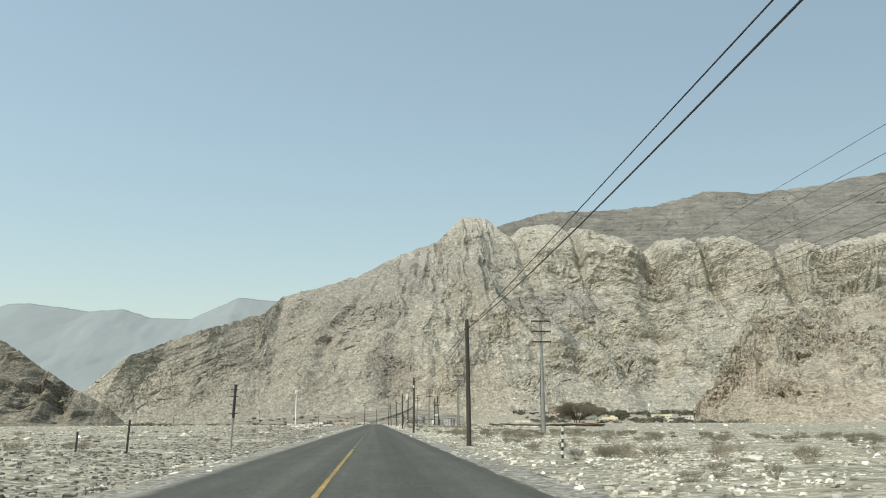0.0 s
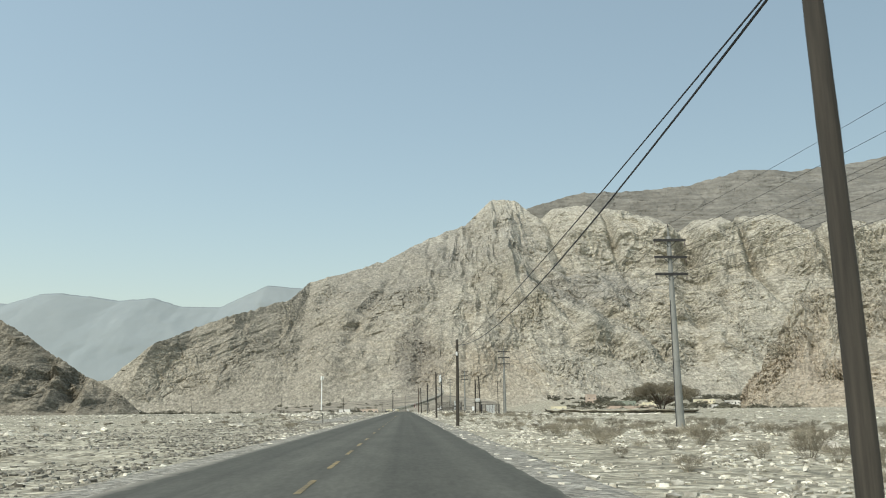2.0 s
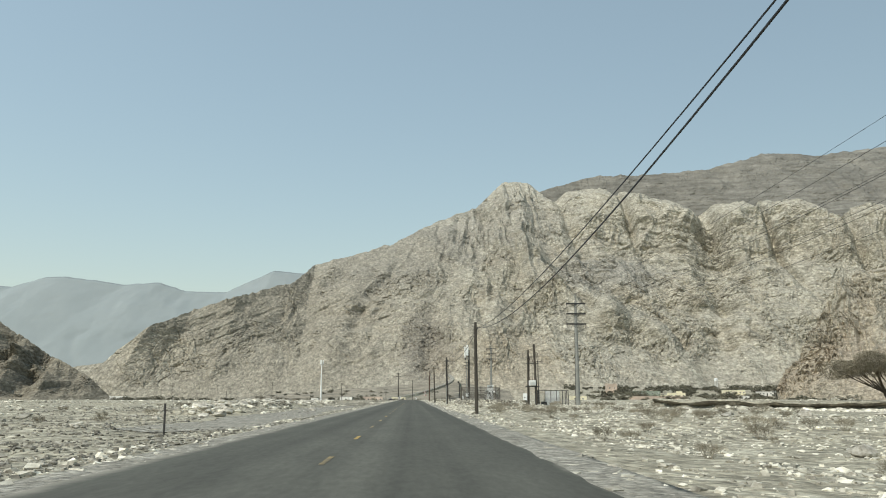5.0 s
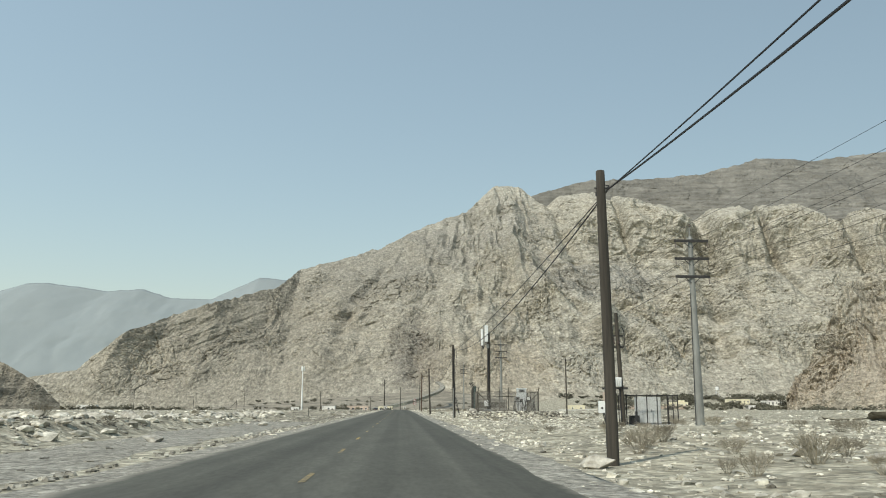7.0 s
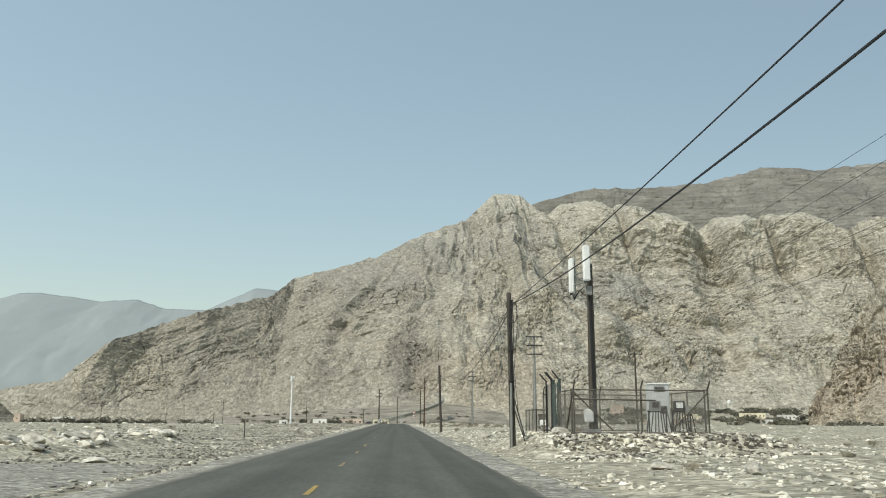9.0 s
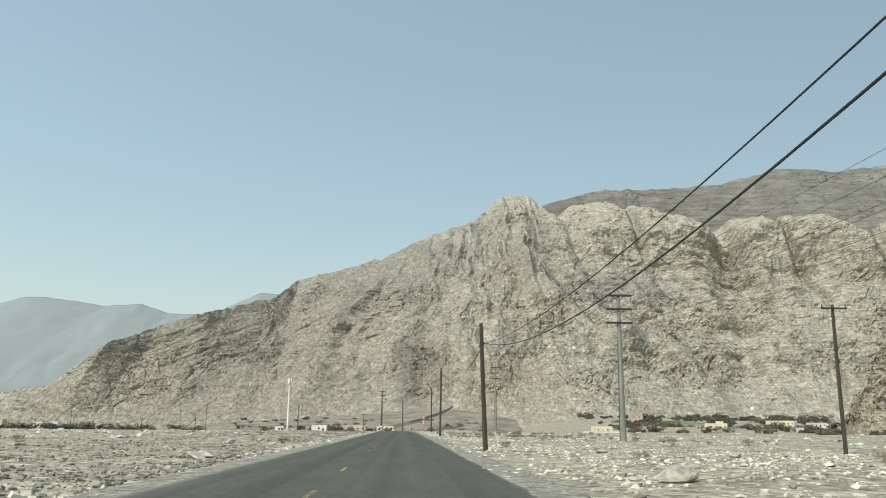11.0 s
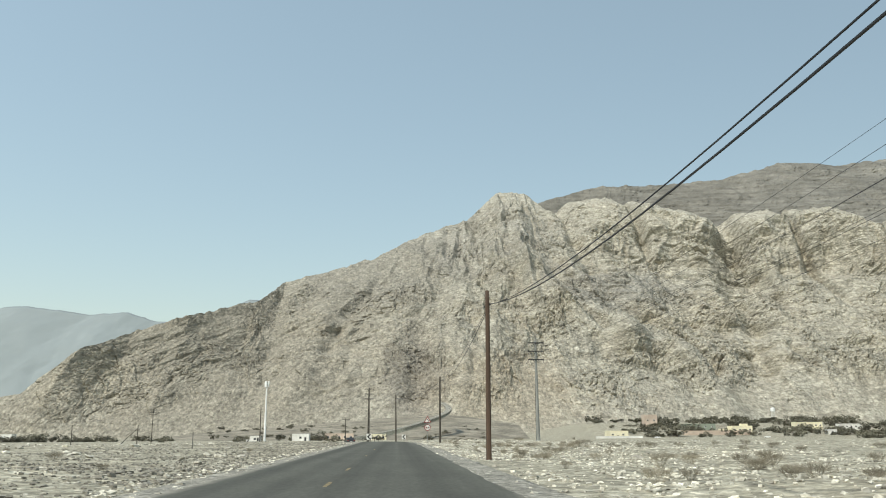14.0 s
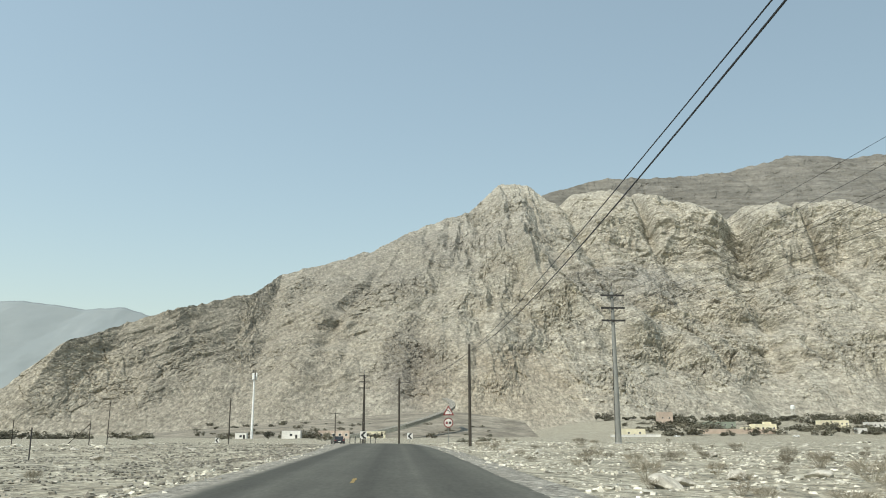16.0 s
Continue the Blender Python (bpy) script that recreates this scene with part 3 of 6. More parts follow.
rock_face("rock_spur", M_SPUR,
          [(356, 915, -5), (346, 895, -5), (338, 860, -5), (336, 820, -5), (335, 780, -5), (336, 735, -5), (340, 690, -5), (356, 640, -5), (400, 580, -5), (500, 500, -5)],
          [(364, 920, 7), (388, 935, 36), (416, 950, 69), (449, 975, 106), (482, 991, 134), (516, 985, 138), (545, 970, 135), (578, 950, 145), (608, 930, 157), (683, 900, 172)],
          460, 230, 0.85, "broken reddish-brown rock spur that juts into the plain", 17,
          dip=(0.1, 0.1, 0.05, 0.0), shear=(0.1, 0.1, 0.2, 0.2), scale=0.62, full=60, ribs=(42, 9), crag=1.8,
          forms=[(395, 95, 388, 60, 6, -9), (362, 60, 372, 44, 7, -8), (352, 40, 350, 8, 9, 5)])
mountain("mountain_rear", M_REAR,
         [(330, 2040, 380), (700, 1880, 370), (1000, 1750, 330), (1400, 1500, 300)],
         [(250, 2055, 440), (309, 2060, 496), (464, 2080, 543), (573, 2090, 548), (747, 2100, 566), (884, 2119, 615), (1056, 2140, 618), (1251, 2160, 652), (1470, 2180, 704), (1900, 2200, 740)],
         340, 100, 0.9, (220, 12), (34, 1.6), (26, 7), "darker grey layered mountain ridge above the cliffs", 51)
# The far ridge: its haze is painted, none hangs in the air.
mountain("mountain_haze_tinted", M_HAZE,
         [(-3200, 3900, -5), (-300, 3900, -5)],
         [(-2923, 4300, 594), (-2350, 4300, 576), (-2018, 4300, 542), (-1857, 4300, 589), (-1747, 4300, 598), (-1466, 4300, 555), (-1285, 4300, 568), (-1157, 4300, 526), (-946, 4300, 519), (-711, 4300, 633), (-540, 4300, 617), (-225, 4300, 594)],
         200, 70, 0.8, (500, 14), (120, 2), (80, 2), "distant mountain ridge with dust haze painted into its colour", 71, back=0.6)
rock_face("hill", M_DARK,
          [(-168, 583, -1), (-192, 542, -1), (-271, 508, -1), (-407, 486, -1)],
          [(-172, 593, 2), (-184, 594, 12), (-200, 597, 20), (-220, 599, 31), (-242, 599, 46), (-260, 599, 57), (-339, 610, 97), (-520, 633, 170)],
          320, 160, 1.0, "low brown rocky hill with a dark broken cliff at its foot", 91, dip=(0.12, 0.12, 0.1, 0.05), shear=(0, 0, 0, 0), scale=0.34, full=30, ribs=(60, 3.0), crag=1.3,
          forms=[(-214, 26, -209, 2, 6, -10), (-228, 30, -226, 8, 4, -6), (-196, 14, -222, 22, 3, 4), (-222, 22, -262, 24, 3, 5), (-240, 46, -262, 58, 4, 4)],
          fans=[(-238, 33, 26, 7), (-262, 42, 20, 8)])
mountain("foothill", M_FAN,
         [(-260, 1010, -5), (-120, 930, -4), (0, 890, -4), (50, 905, -4), (110, 1000, -5)],
         [(-260, 1150, -4), (-120, 1190, 8), (0, 1190, 17), (50, 1190, 20), (120, 1150, 10)],
         200, 90, 1.1, (60, 2.4), (14, 1.3), (5, 2.2), "pale terraced gravel foothill below the mountain", 131, back=0.3)


# ---------------------------------------------------------------- ground and road
def spaced(lo, hi, centre, step, growth):
    xs, s, x = [centre], step, centre
    while x < hi:
        x, s = x + s, s * growth
        xs.append(min(x, hi))
    s, x = step, centre
    while x > lo:
        x, s = x - s, s * growth
        xs.insert(0, max(x, lo))
    return np.array(xs)


def plateau(x, y, x0, x1, y0, y1, soft):
    d = np.maximum(np.maximum(x0 - x, x - x1), np.maximum(y0 - y, y - y1))
    t = np.clip(1 - d / soft, 0, 1)
    return t * t * (3 - 2 * t)


def ground_height(x, y):
    p = np.stack([x, y, np.zeros_like(x)], 1)
    side = np.clip((np.abs(x + 1.3 + 0.0013 * np.clip(y - 420, 0, None) ** 2) - 5.8) / 4, 0, 1)
    near = np.clip(1 - np.abs(x) / 400, 0, 1)
    rise = 14 * np.clip((y - 945) / 180, 0, 1) ** 1.2 * np.clip((x - 120) / 80, 0, 1)
    h = 0.24 * fbm(p, 14, 3, 7) + 0.09 * fbm(p, 2.6, 3, 8) + 0.35 * fbm(p, 70, 2, 9) * near
    pad = 0.85 * plateau(x, y, 7.2, 15, 241.5, 252, 2.5)                          # rubble pad of the antenna compound
    bank = 0.95 * plateau(x, y, 28.9, 50.2, 188.9, 216, 0.8)                      # cut bank under the acacia
    pad -= 0.28 * plateau(x, y, 12.5, 21, 216, 226, 4)
    track = plateau(x, y, -12.6, -7.0, 152, 232, 1.5)                              # smooth sandy track
    berm = 0.5 * plateau(x + 1.2 * vnoise(p / 5, 5), y, -17.5, -14.5, 178, 262, 2)  # pushed-up rubble
    fall = -2.4 * np.clip((y - 456) / 110, 0, 1) ** 1.15 - 1.3 * np.clip((y - 700) / 300, 0, 1)
    return h * side * near * (1 - np.clip(np.abs(pad) * 1.5, 0, 0.8)) * (1 - 0.8 * bank) * (1 - 0.85 * track) + pad + bank + berm - 0.10 + fall + rise


def height_at(x, y):
    return float(ground_height(np.array([float(x)]), np.array([float(y)]))[0])


gx = spaced(-4500, 4500, -1.3, 0.45, 1.027)
gy = np.concatenate([np.arange(-60, 420, 1.15), spaced(420, 4900, 420, 0.95, 1.035)[1:]])
GX, GY = np.meshgrid(gx, gy, indexing="ij")
gz = ground_height(GX.ravel(), GY.ravel())
ground = new("ground", mesh_np("ground", np.stack([GX.ravel(), GY.ravel(), gz], 1), grid_faces(len(gx), len(gy)), M_GROUND, True))
tagged(ground, "pale stony desert plain of gravel and sand", "ground", kind="structure")


tx, ty = np.meshgrid(np.linspace(-12.2, -7.3, 12), np.arange(150, 234, 1.15), indexing="ij")
tx = -9.7 + (tx + 9.7) * (1 + 0.28 * fbm(np.stack([ty.ravel(), ty.ravel() * 0, ty.ravel() * 0], 1), 9, 3, 37).reshape(tx.shape))
tz = ground_height(tx.ravel(), ty.ravel()) + 0.06 * np.clip(np.minimum(tx - tx[:1], tx[-1:] - tx), 0, 0.5).ravel() - 0.005
tagged(new("sandy_track", mesh_np("sandy_track", np.stack([tx.ravel(), ty.ravel(), tz], 1), grid_faces(*tx.shape), M_DUST, True)), "smooth pale sandy track beside the road", "track", kind="structure")


def cut_bank():
    """The worn edge of the plateau: an overhanging crust of gravel over an undercut face of soil, darkened partly as
    shade.
    """
    line = [(28.1, 215 - 0.6 * k) for k in range(45)] + [(28.3 + 0.6 * k, 188.0) for k in range(38)] + [(51.0, 188.2 + 0.6 * k) for k in range(15)]
    line = np.array(line)
    p3 = np.stack([line[:, 0], line[:, 1], line[:, 0] * 0], 1)
    d = np.gradient(line, axis=0)
    d /= np.linalg.norm(d, axis=1)[:, None]
    side = np.stack([d[:, 1], -d[:, 0]], 1)              # away from the plateau
    line = line + side * (0.55 * fbm(p3, 5, 3, 17, False, 0.6))[:, None]
    lift = 0.2 * fbm(p3, 4, 4, 19, False, 0.6)
    lip = 0.12 * fbm(p3, 1.3, 2, 23)

    def strip(profile):
        V = np.stack([np.concatenate([line + side * (o + q * lip)[:, None], (z + lift * w)[:, None]], 1) for o, z, q, w in profile], 1)
        return V.reshape(-1, 3), grid_faces(len(line), len(profile))
    V, F = strip([(0.28, 0.78, 1, 1), (0.1, 0.58, 0.8, 1), (-0.5, 0.45, 0.5, 0.5), (-0.45, 0.1, 0.5, 0), (0.0, -0.2, 1, 0), (0.5, -0.55, 0, 0)])
    face = tagged(new("cut_bank", mesh_np("cut_bank", V, F, M_SOIL)), "undercut bank of stony soil, darkened partly as shade, below a gravel crust", "bank", kind="structure")
    V, F = strip([(-1.9, 0.80, 0, 0), (-1.0, 0.88, 0, 0.6), (-0.3, 0.9, 0.5, 1), (0.2, 0.86, 1, 1), (0.284, 0.775, 1, 1)])
    cap = new("crust", mesh_np("crust", V, F, M_GROUND))
    cap.parent = face


cut_bank()


def road_centre(s):
    """The road's middle line: straight, then a bend to the left over a slight crest."""
    a = np.clip(s - 420, 0, None)
    return -1.3 - 0.0013 * a * a, s, -2.4 * np.clip((s - 456) / 110, 0, 1) ** 1.15


def road_strip(name, lo, hi, s0, s1, step, z, mat, label, category, wobble=0.07, edge=0.02):
    s = np.arange(s0, s1 + step / 2, step)
    cx, cy, cz = road_centre(s)
    w = np.linspace(lo, hi, 13)
    X = cx[:, None] + w[None, :]
    Z = cz[:, None] + z - 0.004 * np.abs(w[None, :]) ** 1.5
    p = np.stack([s, s * 0, s * 0], 1)
    X[:, 0] += wobble * fbm(p, 2.5, 4, 4, False, 0.7)
    X[:, -1] += wobble * fbm(p, 2.5, 4, 14, False, 0.7)
    Z[:, 0] -= edge
    Z[:, -1] -= edge
    V = np.stack([X, np.broadcast_to(cy[:, None], X.shape), Z], 2).reshape(-1, 3)
    return tagged(new(name, mesh_np(name, V, grid_faces(len(s), 13), mat, True)), label, category, kind="structure")


road = road_strip("road", -4.0, 4.15, -60, 600, 0.5, 0.03, M_TAR, "two-lane grey asphalt road with worn surface", "road")
road_strip("shoulder_left", -5.1, -3.2, -60, 600, 0.5, -0.012, M_DUST, "dusty gravel shoulder along the asphalt", "road shoulder", 0.3, 0.08)
road_strip("shoulder_right", 3.3, 5.5, -60, 600, 0.5, -0.012, M_DUST, "dusty gravel shoulder along the asphalt", "road shoulder", 0.3, 0.08)


def paint_mark(y0, y1, x=-1.62, w=0.14, mat=None):
    rnd = random.Random(int(y0 * 10))
    bm, n = bmesh.new(), max(4, int((y1 - y0) / 0.35))
    rows = []
    for i in range(n + 1):
        y = y0 + (y1 - y0) * i / n
        half = w / 2 * rnd.uniform(0.7, 1.0)
        z = 0.036
        rows.append([bm.verts.new((x - half, y, z)), bm.verts.new((x + half, y, z))])
    for p, q in zip(rows, rows[1:]):
        bm.faces.new((p[0], p[1], q[1], q[0]))
    return part("road_marking", bm, mat or M_YELLOW, road)


paint_mark(-30, 45)                        # the solid line before the dashes begin
for i in range(7):
    paint_mark(47.3 + 5.9 * i, 50.0 + 5.9 * i, mat=M_WORN)
for k in range(-8, 25):
    if k not in (10, 13, 17, 18, 21, 23):
        y = 167.7 + 9.25 * k
        paint_mark(y - 1.05, y + 1.05, w=0.13, mat=M_YELLOW if k % 3 == 0 else M_WORN)


# ---------------------------------------------------------------- poles and wires
def sweep(bm, pts, r, seg=5):
    rings = []
    for i, p in enumerate(pts):
        d = (pts[min(i + 1, len(pts) - 1)] - pts[max(i - 1, 0)]).normalized()
        a = d.cross(Vector((0, 0, 1)))
        a = a.normalized() if a.length > 1e-4 else Vector((1, 0, 0))
        b = d.cross(a)
        rings.append([bm.verts.new(p + r * (math.cos(6.2832 * k / seg) * a + math.sin(6.2832 * k / seg) * b)) for k in range(seg)])
    for p, q in zip(rings, rings[1:]):
        for k in range(seg):
            bm.faces.new((p[k], p[(k + 1) % seg], q[(k + 1) % seg], q[k]))
    return bm


def hang(a, b, sag, n=26):
    a, b = Vector(a), Vector(b)
    return [a.lerp(b, i / n) - Vector((0, 0, 4 * sag * (i / n) * (1 - i / n))) for i in range(n + 1)]


def wire(name, a, b, sag, r, label, category="cable", group="", mat=None):
    return tagged(part(name, sweep(bmesh.new(), hang(a, b, sag), r), mat or M_CABLE), label, category, group)


def round_shaft(h, r0, r1, seg=18, crooked=0.0, seed=0):
    """A tapered round shaft, a little crooked, with a domed top."""
    rnd = random.Random(seed)
    bm, rings = bmesh.new(), []
    n = 14
    ph, amp = rnd.uniform(0, 6), crooked
    for i in range(n + 2):
        t = min(i / n, 1)
        z = -0.7 + (h + 0.7) * t
        r = (r0 + (r1 - r0) * t) * (1 + (0.03 * rnd.uniform(-1, 1) if crooked else 0))
        if i == n + 1:
            z, r = z + 0.02, r * 0.75
        ox, oy = amp * math.sin(ph + 3 * t), amp * math.cos(ph * 2 + 2.5 * t)
        rings.append([bm.verts.new((ox + r * math.cos(6.2832 * k / seg), oy + r * math.sin(6.2832 * k / seg), z)) for k in range(seg)])
    for p, q in zip(rings, rings[1:]):
        for k in range(seg):
            bm.faces.new((p[k], p[(k + 1) % seg], q[(k + 1) % seg], q[k]))
    bm.faces.new(rings[-1])
    for f in bm.faces:
        f.smooth = len(f.verts) == 4
    return bm


# x, y, height, lean along x, lean along y, drop of the cables below the top
WOOD_POLES = [(5.25, -9, 8.3, 0, 0, 0.45), (5.2, 54.0, 7.7, 0.0, 0.1, 0.45), (4.75, 118.2, 7.4, 0, 0, 0.5), (5.2, 181.5, 7.3, 0, 0, 0.45), (5.5, 246.2, 7.5, -0.05, 0, 0.5),
              (5.18, 303.9, 7.6, -0.3, 0, 1.2), (5.22, 367.0, 9.2, 0, 0, 0.75), (6.6, 446.0, 9.6, 0.05, 0, 0.6), (0.0, 482.0, 8.5, 0, 0, 0.6), (-37.5, 556, 8.5, 0, 0, 0.5)]
clamps = []
for i, (x, y, h, lx, ly, drop) in enumerate(WOOD_POLES):
    z = height_at(x, y)
    lean = pose(0, 0, 0, -math.degrees(ly / h), math.degrees(lx / h), 0)
    t = thing("utility_pole", pose(x, y, z) @ lean, ("leaning " if abs(lx) > 0.2 else "tall " if h > 9 else "") + "dark weathered wooden telephone pole beside the road", "pole", "telephone poles")
    part("shaft", round_shaft(h - z, 0.155, 0.115, crooked=0.03, seed=i), M_REDWOOD if i == 6 else M_WOOD, t)
    zc = h - z - drop
    part("cable_clamp", box(tube(bmesh.new(), (-0.2, 0, zc), (0.2, 0, zc), 0.018, seg=6), (0.16, 0, zc), (0.06, 0.16, 0.07), 0.01), M_IRON, t)
    part("hook_bolt", tube(bmesh.new(), (0.1, 0, h - z - 0.38), (0.19, 0, h - z - 0.38), 0.016, seg=6), M_IRON, t)
    part("bracket", box(bmesh.new(), (-0.14, 0, zc - 0.16), (0.07, 0.05, 0.12), 0.01), M_IRON, t)
    if i == 2:
        part("junction_box", box(bmesh.new(), (-0.03, -0.16, h - z - 1.25), (0.16, 0.1, 0.34), 0.01), M_WHITE, t, "small white junction box")
    clamps.append((Vector((x + lx * (zc / h), y, z + zc)), x, y))
SAGS = [(0.02, 0.5), (0.48, 1.28), (0.84, 1.38), (0.36, 1.17), (1.22, 2.03), (1.48, 1.7), (0.55, 1.1), (0.7, 0.9)]
for (a, _, _), (b, _, _), (s1, s2) in zip(clamps[:-2], clamps[1:-1], SAGS):
    wire("telephone_cable", a + Vector((0.19, 0, 0.0)), b + Vector((0.19, 0, 0.0)), s2, 0.022, "thick black telephone cable sagging between poles", group="telephone cables")
    wire("telephone_cable", a + Vector((0.13, 0, -0.06)), b + Vector((0.13, 0, -0.06)), s1, 0.016, "thin black telephone cable sagging between poles", group="telephone cables")


def crossarm(t, z, half, r_pole):
    arm = part("crossarm", box(bmesh.new(), (0, -r_pole - 0.06, z), (2 * half, 0.13, 0.19), 0.012), M_IRON, t, "dark crossarm")
    for sx in (-1, 1):
        part("brace", tube(bmesh.new(), (sx * 0.55, -r_pole - 0.03, z - 0.05), (sx * 0.05, -r_pole, z - 0.5), 0.025, seg=6), M_IRON, t)
        bm = tube(bmesh.new(), (sx * (half - 0.08), -r_pole - 0.06, z - 0.06), (sx * (half - 0.08), -r_pole - 0.06, z - 0.48), 0.018, seg=6)
        for k in range(3):
            tube(bm, (sx * (half - 0.08), -r_pole - 0.06, z - 0.2 - 0.09 * k), (sx * (half - 0.08), -r_pole - 0.06, z - 0.16 - 0.09 * k), 0.06, 0.045, 8)
        part("insulator", bm, M_CERAMIC, t)
    return arm


# x, y, height, turn
POWER_POLES = [(20.0, -12.5, 13.5, 0), (20.4, 105.9, 14.2, 0), (20.9, 218.6, 13.4, 0), (20.5, 330.0, 14.0, 0), (21.9, 449.6, 15.4, 0), (-7.4, 549, 13.4, 15)]
tips = []
for x, y, h, turn in POWER_POLES:
    z = height_at(x, y)
    t = thing("power_pole", pose(x, y, z, 0, 0, turn), "tapered galvanised steel power pole with three dark crossarms", "pole", "power poles")
    part("shaft", round_shaft(h - z, 0.33, 0.15, 16), M_STEEL if x > 0 else M_WOOD, t)
    part("top_rod", tube(bmesh.new(), (0, 0, h - z - 0.1), (0, 0, h - z + 0.75), 0.06, 0.045, 10), M_STEEL, t)
    part("insulator", tube(tube(bmesh.new(), (0, 0, h - z + 0.72), (0, 0, h - z + 0.95), 0.05, 0.04, 8), (0, 0, h - z + 0.8), (0, 0, h - z + 0.84), 0.1, 0.08, 8), M_CERAMIC, t)
    part("base_collar", tube(bmesh.new(), (0, 0, -0.3), (0, 0, 0.16), 0.42, 0.38, 16), M_CONC, t)
    for zz in (2.6, 4.9, 7.2):
        part("band", tube(bmesh.new(), (0, 0, zz), (0, 0, zz + 0.05), 0.325 - 0.0125 * zz + 0.015, seg=16), M_STEEL, t)
    part("earth_cable", sweep(bmesh.new(), [Vector((-0.03 - (0.31 - 0.0125 * q), -0.1, q)) for q in (0, 2, 4, 6, 8, 9.5)], 0.025), M_CABLE, t)
    m, ends = pose(x, y, z, 0, 0, turn), []
    for zz in (h - z - 0.33, h - z - 1.64, h - z - 2.95):
        crossarm(t, zz, 1.25, 0.14)
        ends += [m @ Vector((sx * 1.17, -0.2, zz - 0.5)) for sx in (-1, 1)]
    ends.append(m @ Vector((0, 0, h - z + 0.95)))
    tips.append(ends)
for p, q in zip(tips, tips[1:]):
    for a, b in zip(p, q):
        wire("power_line", a, b, 1.6, 0.011, "thin overhead power line between steel poles", "power line", "power lines")


def small_pole(x, y, h, arm=0.0, arms=1, label="dark wooden pole with a short crossarm"):
    z = height_at(x, y)
    t = thing("line_pole", pose(x, y, z), label, "pole", "distant line poles")
    part("shaft", round_shaft(h, 0.14, 0.10, 12, 0.03, int(abs(x * 7))), M_WOOD, t)
    for k in range(arms if arm else 0):
        part("crossarm", box(bmesh.new(), (0, -0.14, h - 0.25 - 0.8 * k), (2 * arm, 0.1, 0.12), 0.01), M_IRON, t)
        for sx in (-1, 1):
            part("insulator", tube(bmesh.new(), (sx * (arm - 0.08), -0.14, h - 0.2 - 0.8 * k), (sx * (arm - 0.08), -0.14, h + 0.02 - 0.8 * k), 0.05, 0.04, 8), M_CERAMIC, t)
    return t


small_pole(29.4, 307.5, 10.0, 0.9)
small_pole(-14, 556, 7.6, 1.1, label="dark wooden pole with one crossarm beside the bend")
small_pole(-84, 616, 12.5, 1.2, 3, label="dark wooden pole with three crossarms on the plain")
small_pole(-111, 616, 7.0, label="bare dark wooden pole on the plain")
small_pole(-150, 640, 12, 1.2, 2, label="dark wooden pole with two crossarms on the plain")
t = small_pole(-87, 610, 7.0, label="dark wooden pole with a slanting strut on the plain")
part("strut", tube(bmesh.new(), (-6.5, 0, -0.3), (0, 0, 6.0), 0.11, seg=8), M_WOOD, t)

# the short pole with brackets and the posts on the open side of the road
t = thing("bracket_pole", pose(-9.0, 52.9, height_at(-9.0, 52.9), 0, 2, 0), "short slanting pole with four dark brackets on stony ground", "pole")
part("shaft", tube(bmesh.new(), (0, 0, -0.3), (0, 0, 1.8), 0.06, 0.055, 10), M_STEEL, t)
part("upper_sleeve", tube(bmesh.new(), (0, 0, 1.8), (0, 0, 3.7), 0.085, 0.08, 10), M_BLACK, t)
part("cap", tube(bmesh.new(), (0, 0, 3.7), (0, 0, 3.76), 0.1, 0.08, 10), M_IRON, t)
for z in (2.05, 2.55, 3.05, 3.45):
    part("bracket", box(bmesh.new(), (0, -0.09, z), (0.5, 0.05, 0.05), 0.008), M_IRON, t)
for x, y, h in [(-10.3, 36.6, 1.3), (-12.8, 38.2, 0.9), (-9.95, 148.3, 1.25), (-12.4, 276, 1.35), (-23.6, 421, 2.0)]:
    t = thing("fence_post", pose(x, y, height_at(x, y), 0, random.uniform(-3, 3), 0), "dark iron post standing in the gravel", "post", "roadside posts")
    part("stake", box(bmesh.new(), (0, 0, h / 2 - 0.15), (0.07, 0.07, h + 0.3), 0.01), M_IRON, t)
    part("cap", box(bmesh.new(), (0, 0, h + 0.01), (0.085, 0.085, 0.03), 0.006), M_IRON, t)

# striped marker post with its concrete block
t = thing("marker_post", pose(7.36, 37.56, height_at(7.36, 37.56), 0, 2, 0), "black and white striped marker post beside a concrete block", "marker post")
for k in range(8):
    part("stripe", tube(bmesh.new(), (0, 0, 0.16 * k - (0.2 if k == 0 else 0)), (0, 0, 0.16 * k + 0.16), 0.05, seg=14), M_LIME if k % 2 else M_BLACK, t)
part("cap", tube(bmesh.new(), (0, 0, 1.28), (0, 0, 1.34), 0.05, 0.025, 14), M_BLACK, t)
t = thing("concrete_block", pose(7.75, 37.3, height_at(7.75, 37.3) + 0.0, 0, 0, 12), "small weathered concrete block in the gravel", "concrete block")
part("body", box(bmesh.new(), (0, 0, 0.15), (0.5, 0.4, 0.5), 0.03), M_CONC, t)


